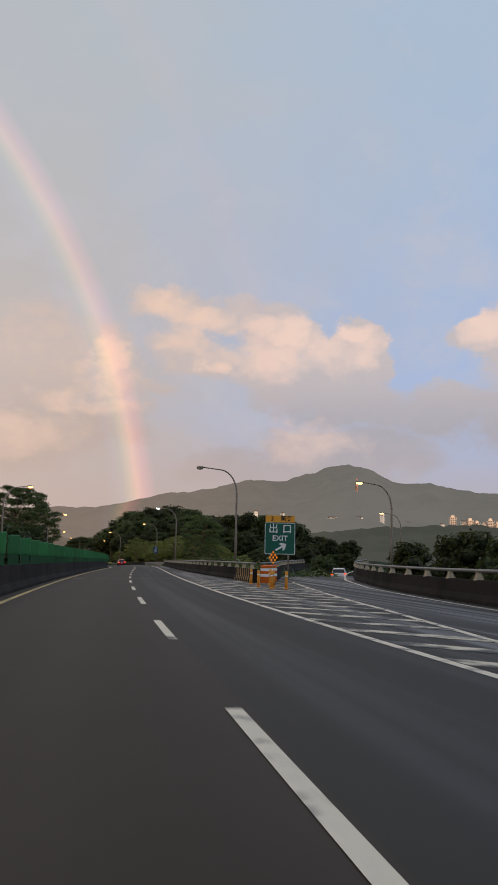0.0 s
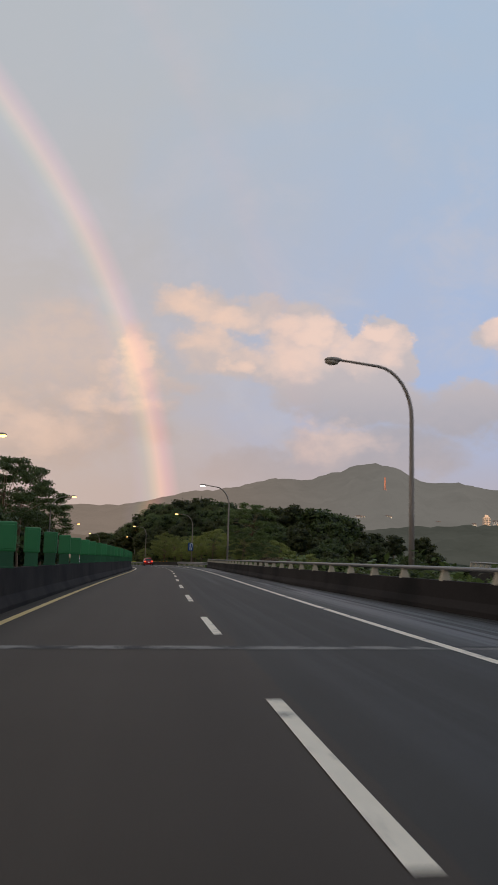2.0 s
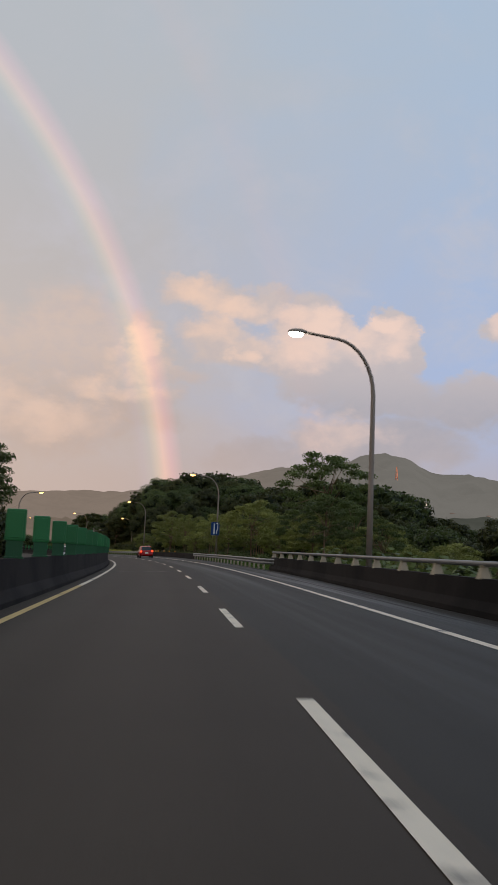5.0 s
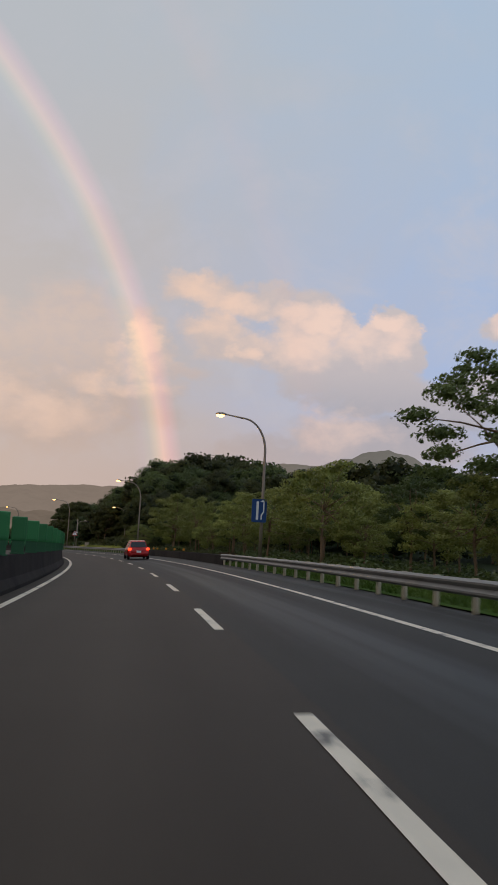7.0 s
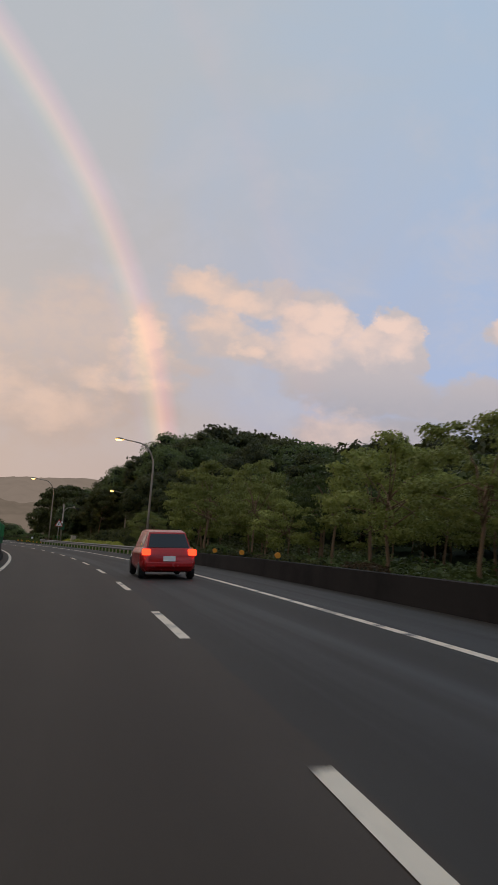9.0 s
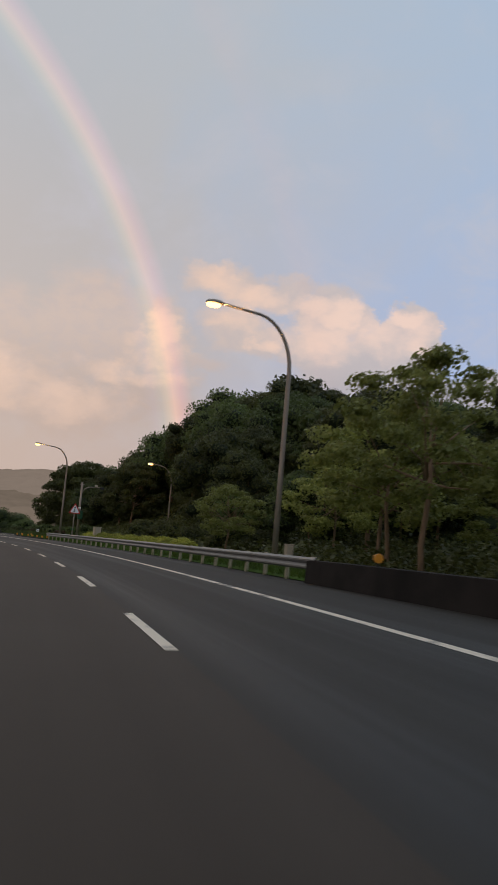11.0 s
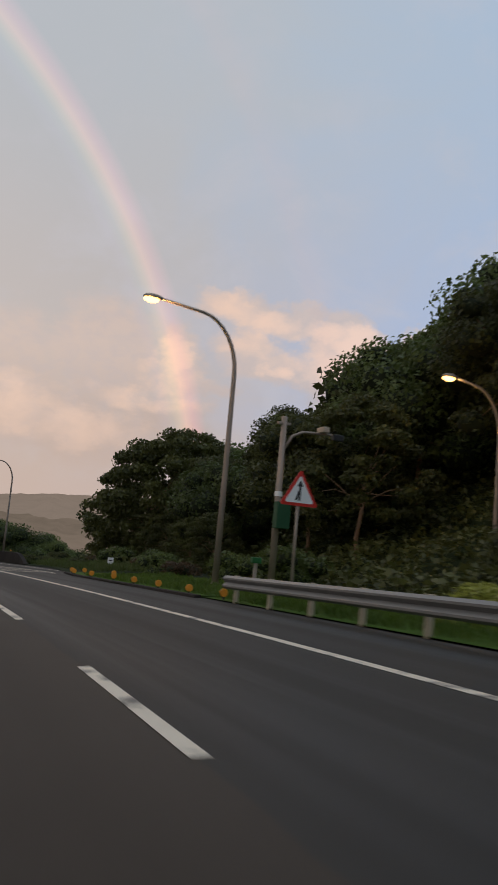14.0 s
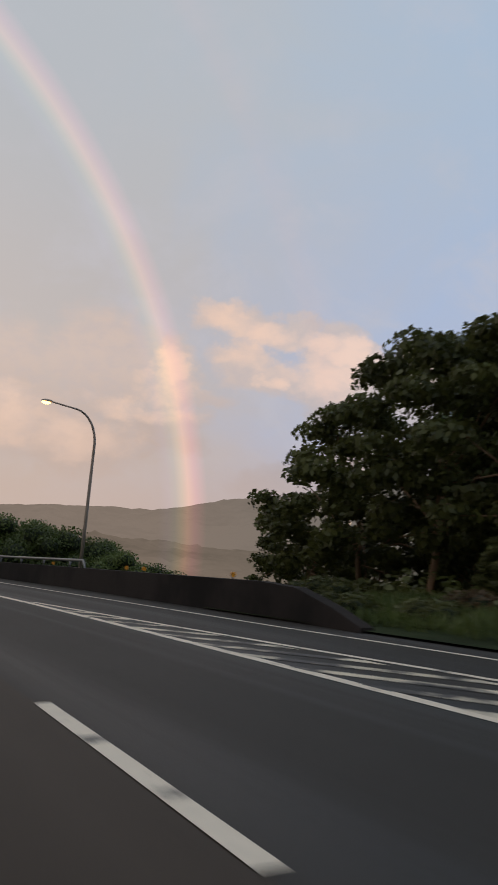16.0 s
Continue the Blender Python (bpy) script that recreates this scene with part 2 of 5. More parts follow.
def glow_material(name, colour, strength):
    m = bpy.data.materials.new(name)
    m.use_nodes = True
    n = Nodes(m.node_tree)
    e = n.add("ShaderNodeEmission")
    e.inputs[0].default_value, e.inputs[1].default_value = (*colour, 1), strength
    n.link(e.outputs[0], n.add("ShaderNodeOutputMaterial").inputs[0])
    return m


def haze_glow_material(name, near, haze, amount, low, high, relief=1.0):
    """Far wooded slopes; kilometres of moist air painted as emission, thicker towards the valley."""
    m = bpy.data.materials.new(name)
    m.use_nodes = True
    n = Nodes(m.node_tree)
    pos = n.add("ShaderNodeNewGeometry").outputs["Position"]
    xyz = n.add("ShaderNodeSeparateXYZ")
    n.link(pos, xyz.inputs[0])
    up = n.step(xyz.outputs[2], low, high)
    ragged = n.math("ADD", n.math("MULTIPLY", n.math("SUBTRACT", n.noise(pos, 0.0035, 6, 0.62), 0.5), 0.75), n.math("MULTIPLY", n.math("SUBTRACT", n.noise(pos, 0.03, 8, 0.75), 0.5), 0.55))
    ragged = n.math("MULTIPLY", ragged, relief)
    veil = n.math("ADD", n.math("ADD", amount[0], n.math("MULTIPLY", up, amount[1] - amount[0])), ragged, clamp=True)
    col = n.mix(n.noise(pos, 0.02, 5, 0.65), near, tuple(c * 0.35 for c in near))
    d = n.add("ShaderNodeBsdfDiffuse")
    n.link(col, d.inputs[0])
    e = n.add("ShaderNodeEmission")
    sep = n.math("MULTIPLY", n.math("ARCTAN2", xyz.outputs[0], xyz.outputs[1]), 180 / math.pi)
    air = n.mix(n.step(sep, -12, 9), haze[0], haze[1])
    # the bow in the rain before the slopes, added to their emitted colour
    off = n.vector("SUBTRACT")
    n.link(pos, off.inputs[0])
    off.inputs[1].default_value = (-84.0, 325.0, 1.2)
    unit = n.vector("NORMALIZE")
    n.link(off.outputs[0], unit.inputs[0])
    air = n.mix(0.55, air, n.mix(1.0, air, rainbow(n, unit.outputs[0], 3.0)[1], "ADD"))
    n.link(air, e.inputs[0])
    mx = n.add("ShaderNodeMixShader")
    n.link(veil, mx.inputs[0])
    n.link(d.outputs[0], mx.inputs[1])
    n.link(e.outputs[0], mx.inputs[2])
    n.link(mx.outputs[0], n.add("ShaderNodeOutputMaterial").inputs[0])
    return m


def asphalt_material():
    """Dark asphalt with wheel tracks, patches, a damp sheen in places."""
    m = bpy.data.materials.new("asphalt")
    m.use_nodes = True
    n = Nodes(m.node_tree)
    pos = n.add("ShaderNodeNewGeometry").outputs["Position"]
    uv = n.add("ShaderNodeUVMap")
    uv.uv_map = "road"
    sp = n.add("ShaderNodeSeparateXYZ")
    n.link(uv.outputs[0], sp.inputs[0])
    stretch = n.add("ShaderNodeMapping")
    n.link(uv.outputs[0], stretch.inputs[0])
    stretch.inputs["Scale"].default_value = (0.9, 0.012, 1.0)
    lanes = n.noise(stretch.outputs[0], 1.0, 5, 0.6)
    patch = n.noise(pos, 0.35, 4, 0.6)
    grit = n.noise(pos, 55, 3, 0.7)
    wheel = n.math("MULTIPLY", n.math("COSINE", n.math("MULTIPLY", n.math("ADD", sp.outputs[0], 0.3), 2 * math.pi / 1.6)), 0.05)
    v = n.math("ADD", n.math("ADD", n.math("MULTIPLY", lanes, 0.45), n.math("MULTIPLY", patch, 0.25)), n.math("ADD", n.math("MULTIPLY", grit, 0.55), wheel))
    col = n.ramp(v, ((0.3, (0.032, 0.0235, 0.017)), (0.62, (0.051, 0.039, 0.029)), (1.0, (0.082, 0.064, 0.049))))
    damp = n.math("MULTIPLY", n.step(n.noise(stretch.outputs[0], 0.8, 4, 0.6), 0.40, 0.7), n.step(sp.outputs[0], 1.5, 2.0))
    col = n.mix(n.math("MULTIPLY", damp, 0.35), col, (0.017, 0.016, 0.016))
    newer = n.step(n.math("ADD", n.math("SUBTRACT", sp.outputs[0], n.math("MULTIPLY", sp.outputs[1], 0.0012)), n.math("MULTIPLY", n.math("SUBTRACT", n.noise(pos, 1.2, 4, 0.6), 0.5), 0.12)), 1.22, 1.28)
    col = n.mix(newer, col, n.mix(1.0, col, (0.78, 0.90, 1.01), "MULTIPLY"))
    pool = n.math("MULTIPLY", n.step(sp.outputs[0], 4.5, 5.3), n.step(n.noise(stretch.outputs[0], 2.2, 5, 0.62), 0.44, 0.6))
    pool = n.math("MULTIPLY", pool, n.math("SUBTRACT", 1.0, n.step(sp.outputs[1], 135, 160)))
    b = n.add("ShaderNodeBsdfPrincipled")
    n.link(n.math("ADD", n.math("MULTIPLY", pool, 0.3), n.math("ADD", 0.16, n.math("MULTIPLY", damp, 0.12))), b.inputs["Specular IOR Level"])
    n.link(col, b.inputs["Base Color"])
    n.link(n.math("SUBTRACT", n.math("SUBTRACT", 0.68, n.math("MULTIPLY", damp, 0.13)), n.math("MULTIPLY", pool, 0.22)), b.inputs["Roughness"])
    bn = n.add("ShaderNodeBump")
    bn.inputs["Strength"].default_value, bn.inputs["Distance"].default_value = 0.5, 0.006
    n.link(grit, bn.inputs["Height"])
    n.link(bn.outputs[0], b.inputs["Normal"])
    n.link(b.outputs[0], n.add("ShaderNodeOutputMaterial").inputs[0])
    return m


ASPHALT = asphalt_material()
WHITE_LINE = material("worn_white_line", (0.78, 0.67, 0.52), 0.6, vary=0.5, grain=5.0, fine=26, other=(0.10, 0.09, 0.08), spots=(0.53, 0.66))
WORN_LINE = material("worn_hatching", (0.70, 0.60, 0.44), 0.6, vary=0.6, grain=3.0, fine=18, other=(0.045, 0.04, 0.035), spots=(0.42, 0.58))
JOINT = material("joint_seal", (0.21, 0.19, 0.165), 0.8, vary=0.8, grain=3.0, fine=14, other=(0.015, 0.013, 0.012), spots=(0.42, 0.58))
YELLOW_LINE = material("worn_yellow_line", (0.62, 0.43, 0.16), 0.6, vary=0.5, grain=1.5, fine=14, other=(0.25, 0.18, 0.09), spots=(0.55, 0.75))
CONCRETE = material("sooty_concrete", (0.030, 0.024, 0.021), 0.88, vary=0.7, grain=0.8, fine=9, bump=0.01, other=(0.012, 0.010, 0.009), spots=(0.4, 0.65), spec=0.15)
PALE_CONCRETE = material("pale_concrete", (0.36, 0.31, 0.26), 0.8, vary=0.5, grain=2.0, fine=20, bump=0.004, other=(0.16, 0.13, 0.11), spots=(0.5, 0.75))
STEEL = material("galvanised_steel", (0.24, 0.235, 0.225), 0.5, metal=0.6, vary=0.4, grain=1.2, fine=12, other=(0.2, 0.17, 0.14), spots=(0.55, 0.75))
POLE_STEEL = material("weathered_pole_steel", (0.33, 0.265, 0.21), 0.55, metal=0.35, vary=0.4, grain=1.5, fine=10)
POST_TAN = material("tan_guardrail_post", (0.46, 0.38, 0.26), 0.7, vary=0.4, grain=3, fine=20)
GREEN_BOARD = material("green_glare_board", (0.022, 0.175, 0.045), 0.5, vary=0.35, grain=0.7, fine=12, each=0.4)
GREEN_DARK = material("dark_green_board", (0.014, 0.085, 0.028), 0.6, vary=0.4, grain=1.2, fine=12, each=0.4)
SOIL = material("undergrowth_soil", (0.030, 0.040, 0.016), 0.95, vary=0.8, grain=0.35, fine=4, bump=0.05, other=(0.016, 0.022, 0.010), spots=(0.4, 0.7), spec=0.08)
GRASS = material("verge_grass", (0.060, 0.110, 0.016), 0.9, vary=0.7, grain=0.9, fine=16, bump=0.03, other=(0.085, 0.095, 0.03), spots=(0.5, 0.8), spec=0.08)
BARK = material("bark", (0.25, 0.155, 0.09), 0.9, vary=0.6, grain=3, fine=18, bump=0.02, world_coords=False)
LEAF_DARK = leaf_material("dark_leaves", (0.050, 0.056, 0.016), (0.130, 0.136, 0.038))
LEAF_MID = leaf_material("mid_leaves", (0.066, 0.094, 0.024), (0.155, 0.190, 0.055))
LEAF_LIGHT = leaf_material("light_leaves", (0.185, 0.205, 0.045), (0.36, 0.37, 0.10))
LEAF_DRY = leaf_material("russet_leaves", (0.075, 0.045, 0.022), (0.13, 0.085, 0.04))
LEAF_HEDGE = leaf_material("hedge_leaves", (0.22, 0.25, 0.04), (0.62, 0.58, 0.11), 0.2)
LEAF_GRASS = leaf_material("grass_blades", (0.055, 0.10, 0.014), (0.13, 0.19, 0.03), 0.1)
# CORE has the shade deep inside a crown painted into its colour
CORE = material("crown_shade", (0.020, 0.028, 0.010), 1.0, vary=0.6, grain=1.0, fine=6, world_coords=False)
LAMP_ON = glow_material("amber_lamp", (1.0, 0.50, 0.14), 6.0)
LAMP_WHITE = glow_material("pale_lamp", (0.9, 1.0, 0.92), 6.0)
HEADLIGHT = glow_material("headlight", (1.0, 0.95, 0.85), 25.0)
TAIL_GLOW = glow_material("tail_light", (1.0, 0.06, 0.02), 2.5)
SIGN_GREEN = material("sign_green", (0.002, 0.115, 0.068), 0.5, vary=0.12, grain=1.0, fine=20)
SIGN_AMBER = material("sign_amber", (0.95, 0.42, 0.03), 0.4, vary=0.12, grain=1.0, fine=20)
SIGN_WHITE = material("sign_white", (0.88, 0.88, 0.84), 0.4, vary=0.1, grain=1.0, fine=20)
SIGN_BLACK = material("sign_black", (0.02, 0.018, 0.016), 0.5, vary=0.2, grain=1.0, fine=20)
SIGN_BLUE = material("sign_blue", (0.01, 0.06, 0.22), 0.4, vary=0.12, grain=1.0, fine=20)
SIGN_RED = material("sign_red", (0.62, 0.03, 0.018), 0.4, vary=0.12, grain=1.0, fine=20)
ORANGE = material("orange_plastic", (0.80, 0.17, 0.02), 0.5, vary=0.25, grain=2, fine=20)
AMBER_POST = material("amber_plastic", (0.78, 0.30, 0.02), 0.5, vary=0.25, grain=2, fine=20)
STRIPE_YELLOW = material("stripe_yellow", (0.40, 0.25, 0.08), 0.7, vary=0.4, grain=2, fine=20)
CABINET_GREY = material("cabinet_grey", (0.50, 0.40, 0.29), 0.6, vary=0.25, grain=2, fine=20)
CAR_RED = material("car_red", (0.42, 0.012, 0.012), 0.25, vary=0.1, grain=1, fine=8)
CAR_WHITE = material("car_white", (0.70, 0.70, 0.68), 0.25, vary=0.08, grain=1, fine=8)
CAR_GLASS = material("car_glass", (0.012, 0.014, 0.016), 0.08, vary=0.1)
TYRE = material("tyre", (0.015, 0.015, 0.015), 0.8, vary=0.3)
TRUCK_BED = material("truck_bed", (0.16, 0.11, 0.08), 0.7, vary=0.4)
TOWER_WALL = material("tower_wall", (0.88, 0.68, 0.52), 0.8, vary=0.25, grain=0.05, fine=0.5, each=0.3)
HOUSE_WALL = material("house_wall", (0.66, 0.62, 0.56), 0.8, vary=0.25, grain=0.2, fine=1.0, each=0.3)
MAST_PAINT = material("mast_paint", (0.62, 0.22, 0.12), 0.6, vary=0.3, grain=0.1, fine=1.0)
TOWER_GLASS = material("tower_window", (0.05, 0.05, 0.055), 0.2, vary=0.3, grain=0.1)


# ---- building helpers ----
def finish(bm, name, mat, smooth=False):
    me = bpy.data.meshes.new(name)
    bm.to_mesh(me)
    bm.free()
    for m in (mat if isinstance(mat, (list, tuple)) else (mat,)):
        me.materials.append(m)
    if smooth:
        me.polygons.foreach_set("use_smooth", [True] * len(me.polygons))
    return me


def thing(name, label, category, m, group="", kind=""):
    ob = new(name)
    ob.empty_display_size = 0.3
    ob.matrix_world = m
    return tagged(ob, label, category, group, kind)


def part(name, bm, mat, parent, label="", smooth=False):
    ob = new(name, bm if isinstance(bm, bpy.types.Mesh) else finish(bm, name, mat, smooth))
    ob.parent = parent
    if label:
        tagged(ob, label)
    return ob


def single(name, bm, mat, label, category, m=None, group="", kind="", smooth=False):
    ob = new(name, bm if isinstance(bm, bpy.types.Mesh) else finish(bm, name, mat, smooth))
    if m is not None:
        ob.matrix_world = m
    return tagged(ob, label, category, group, kind)


def box(bm, cx, cy, cz, sx, sy, sz, bevel=0.0, turn=None):
    r = bmesh.ops.create_cube(bm, size=1.0)
    vs = r["verts"]
    m = Matrix.LocRotScale((cx, cy, cz), turn, (sx, sy, sz))
    bmesh.ops.transform(bm, matrix=m, verts=vs)
    if bevel:
        es = list({e for v in vs for e in v.link_edges})
        bmesh.ops.bevel(bm, geom=es, offset=bevel, segments=2, affect="EDGES", profile=0.6)
    return bm


def new_box(*a, **k):
    return box(bmesh.new(), *a, **k)


def tube(bm, pts, radii, sides=10, cap=True):
    """A round bar along points with a radius at each."""
    pts = [Vector(p) for p in pts]
    rings = []
    side = None
    for i, p in enumerate(pts):
        d = (pts[min(i + 1, len(pts) - 1)] - pts[max(i - 1, 0)]).normalized()
        if side is None:
            side = d.orthogonal().normalized()
        side = (side - d * side.dot(d)).normalized()
        up = d.cross(side)
        r = radii[i] if isinstance(radii, (list, tuple)) else radii
        rings.append([bm.verts.new(p + (side * math.cos(a) + up * math.sin(a)) * r) for a in (2 * math.pi * k / sides for k in range(sides))])
    for a, b in zip(rings, rings[1:]):
        for k in range(sides):
            bm.faces.new((a[k], a[(k + 1) % sides], b[(k + 1) % sides], b[k]))
    if cap:
        bm.faces.new(list(reversed(rings[0])))
        bm.faces.new(rings[-1])
    return bm


def sweep(bm, profile, stations, closed=True):
    """A section (lateral, height) carried along the road; stations: (s, lateral shift) or (s, shift, height factor)."""
    rings = []
    for st in stations:
        k = st[2] if len(st) > 2 else 1.0
        rings.append([bm.verts.new(road(st[0], st[1] + l, z * k)) for l, z in profile])
    n = len(profile)
    for a, b in zip(rings, rings[1:]):
        for k in range(n if closed else n - 1):
            bm.faces.new((a[k], a[(k + 1) % n], b[(k + 1) % n], b[k]))
    if closed:
        bm.faces.new(rings[0])
        bm.faces.new(list(reversed(rings[-1])))
    bmesh.ops.recalc_face_normals(bm, faces=bm.faces)
    return bm


def frange(a, b, step):
    k = max(1, int(round((b - a) / step)))
    return [a + (b - a) * i / k for i in range(k + 1)]


def lin(s, table):
    return float(np.interp(s, [t[0] for t in table], [t[1] for t in table]))


# ---- the plan across the road: metres right of the camera's line ----
DASH = ((0, 1.13), (100, 1.16), (150, 1.26), (250, 1.52), (350, 1.73), (760, 1.8))
LANE = 3.12


def dash_lat(s):
    return lin(s, DASH)


EDGE_GAP = ((-80, 3.25), (60, 3.1), (300, 3.1), (760, 3.1))
def edge_lat(s):
    return dash_lat(s) + lin(s, EDGE_GAP)


def yellow_lat(s):
    return dash_lat(s) - 3.72


def median_lat(s):
    return yellow_lat(s) - 0.75


PARAPET = ((44, 7.6), (52, 7.5), (62, 6.9), (77, 6.4), (90, 6.2), (118, 6.1), (148, 6.6), (192, 7.6))
GORE_RIGHT = ((-80, 4.6), (-12, 4.6), (12, 6.1), (20, 7.1), (38, 9.0), (46, 9.9), (60, 12.6), (75, 16.0), (95, 21.5), (120, 30))
RAMP_OUT = ((-80, 8.2), (0, 8.6), (20, 10.2), (38, 11.9), (50, 14.0), (62, 17.0), (75, 20.8), (95, 27), (120, 36))


def right_lat(s):
    """Right rim of the pavement."""
    if s < 46:
        return lin(s, RAMP_OUT) + 0.9
    if s < 148:
        return lin(s, PARAPET) + 0.1
    if s < 312:
        return dash_lat(s) + 3.1 + lin(s, ((148, 2.0), (192, 2.2), (230, 2.5), (312, 2.4)))
    return lin(s, ((312, 7.1), (326, 7.3), (333, 8.35), (338, 8.8), (345, 8.6), (380, 8.6), (430, 8.4), (760, 8.4)))


def sheet(name, s_list, lat_a, lat_b, z, mat, label, category, cuts=8, kind="structure", uv=True):
    """A strip of ground between two lateral lines."""
    verts, faces, uvs = [], [], []
    for s in s_list:
        a, b = lat_a(s), lat_b(s)
        for k in range(cuts + 1):
            l = a + (b - a) * k / cuts
            verts.append(road(s, l, z(s) if callable(z) else z))
            uvs.append((l, s))
    w = cuts + 1
    for i in range(len(s_list) - 1):
        for k in range(cuts):
            faces.append((i * w + k, i * w + k + 1, (i + 1) * w + k + 1, (i + 1) * w + k))
    me = bpy.data.meshes.new(name)
    me.from_pydata([tuple(v) for v in verts], [], faces)
    layer = me.uv_layers.new(name="road")
    for lp in me.loops:
        layer.data[lp.index].uv = uvs[lp.vertex_index]
    me.materials.append(mat)
    return tagged(new(name, me), label, category, kind=kind)


# ---- ground ----
def smooth(a, b, v):
    t = np.clip((v - a) / (b - a), 0, 1)
    return t * t * (3 - 2 * t)


def near_road(x, y):
    """Metres along and right of the road for arrays of places."""
    x, y = np.asarray(x, float), np.asarray(y, float)
    d = (x[..., None] - XV[::4]) ** 2 + (y[..., None] - YV[::4]) ** 2
    i = np.argmin(d, axis=-1) * 4
    h = HV[i]
    dx, dy = x - XV[i], y - YV[i]
    return SV[i] - dx * np.sin(h) + dy * np.cos(h), dx * np.cos(h) + dy * np.sin(h), i


HILLS = ((-33, 334, 12.0, 30, 38), (10, 262, 3.5, 32, 40), (28, 318, 3.0, 42, 46), (-95, 420, -1.5, 60, 60), (-150, 250, -4, 60, 120))


def ground_height(x, y):
    s, lat, i = near_road(x, y)
    base = ZV[i] + BV[i] * np.clip(lat, -16, 12) - 0.45
    drop = -3.5 * smooth(9, 26, lat) * (1 - smooth(140, 200, s)) - 3.5 * smooth(345, 385, s) * smooth(11, 24, lat)
    drop = drop - 4.0 * smooth(14, 40, -lat)
    far = np.zeros_like(base)
    for hx, hy, a, rx, ry in HILLS:
        far = far + a * np.exp(-((x - hx) / rx) ** 2 - ((y - hy) / ry) ** 2)
    lim = smooth(11, 34, np.abs(lat))
    r = np.hypot(x, y - 200)
    return base + drop + far * lim - 25 * smooth(300, 1500, r)


def make_ground():
    def axis(a, b, step, out):
        mid = np.arange(a, b + step, step)
        grow = []
        d = step
        v = 0.0
        while v < out:
            d *= 1.35
            v += d
            grow.append(v)
        grow = np.array(grow)
        return np.concatenate((a - grow[::-1], mid, mid[-1] + grow))
    gx, gy = axis(-200, 130, 4.0, 4600), axis(-80, 520, 4.0, 4600)
    X, Y = np.meshgrid(gx, gy)
    Z = ground_height(X.ravel(), Y.ravel()).reshape(X.shape)
    rng = np.random.default_rng(3)
    S, L, _ = near_road(X.ravel(), Y.ravel())
    rough = (np.abs(L.reshape(X.shape)) > 16) * rng.uniform(-0.4, 0.4, X.shape)
    Z = Z + rough
    w = len(gx)
    faces = [(j * w + i, j * w + i + 1, (j + 1) * w + i + 1, (j + 1) * w + i) for j in range(len(gy) - 1) for i in range(w - 1)]
    me = bpy.data.meshes.new("ground")
    me.from_pydata(np.stack((X.ravel(), Y.ravel(), Z.ravel()), 1).tolist(), [], faces)
    me.materials.append(SOIL)
    me.polygons.foreach_set("use_smooth", [True] * len(faces))
    tagged(new("ground", me), "dark overgrown soil slopes beside the motorway", "ground", kind="structure")


make_ground()
ST = frange(-70, 740, 3.0)
sheet("road", ST, lambda s: median_lat(s) - 0.15, right_lat, 0.0, ASPHALT, "dark damp asphalt carriageway with worn lane lines", "road", cuts=10)
sheet("opposite_road", ST, lambda s: median_lat(s) - 10.4, lambda s: median_lat(s) - 0.15, -0.02, ASPHALT, "dark asphalt carriageway beyond the median barrier", "road", cuts=4)
sheet("exit_ramp", frange(44, 120, 3.0), lambda s: max(right_lat(s) - 0.2, lin(s, GORE_RIGHT) - 1.2), lambda s: lin(s, RAMP_OUT) + 0.9, lambda s: -0.012 - 1.4 * smooth(55, 100, s), ASPHALT, "dark asphalt exit ramp bending away", "road", cuts=4)


def paint(name, s_list, lat, width, mat, label, z=0.006):
    sheet(name, s_list, lambda s: lat(s) - width / 2, lambda s: lat(s) + width / 2, z, mat, label, "road marking", cuts=1)


for k in range(-4, 70):
    far_end = 7.2 + 10.02 * k
    far_end += lin(far_end, ((20, -0.2), (90, 0.3), (150, 1.4), (250, 1.8), (300, 0.9), (340, 0.7)))
    paint("lane_dash", frange(far_end - 4.0, far_end, 2.0), dash_lat, 0.14, WHITE_LINE, "worn white lane dash on asphalt")
paint("edge_line", ST, edge_lat, 0.16, WHITE_LINE, "solid white edge line on asphalt")
paint("median_line", frange(-70, 128, 3.0), yellow_lat, 0.16, YELLOW_LINE, "solid yellow line beside the median barrier")
paint("median_line", frange(128, 740, 3.0), yellow_lat, 0.16, WHITE_LINE, "worn pale line beside the median barrier in the bend")


# ---- hatched gores ----
def hatch(name, s, l0, l1, slant, width, label):
    """One slanting bar of a hatched area, from its left line to its right line."""
    bm = bmesh.new()
    n = 3
    pts = [(s + slant * (k / n - 0.5), l0 + (l1 - l0) * k / n) for k in range(n + 1)]
    lo = [bm.verts.new(road(a, l, 0.007)) for a, l in pts]
    hi = [bm.verts.new(road(a + width, l, 0.007)) for a, l in pts]
    for k in range(n):
        bm.faces.new((lo[k], lo[k + 1], hi[k + 1], hi[k]))
    single(name, bm, WORN_LINE, label, "road marking", kind="structure")


paint("gore_line", frange(-12, 45, 3), lambda s: lin(s, GORE_RIGHT), 0.16, WHITE_LINE, "white line along the exit gore")
for k in range(20):
    s = 2.0 + 2.3 * k
    l0, l1 = edge_lat(s) + 0.1, lin(s, GORE_RIGHT) - 0.1
    if l1 - l0 > 0.6:
        hatch("gore_bar", s, l0, l1, -1.2 * (l1 - l0), 0.75, "worn white hatching bar in the exit gore")
paint("ramp_edge_line", frange(-40, 80, 3), lambda s: lin(s, RAMP_OUT), 0.14, WHITE_LINE, "white edge line of the exit ramp")


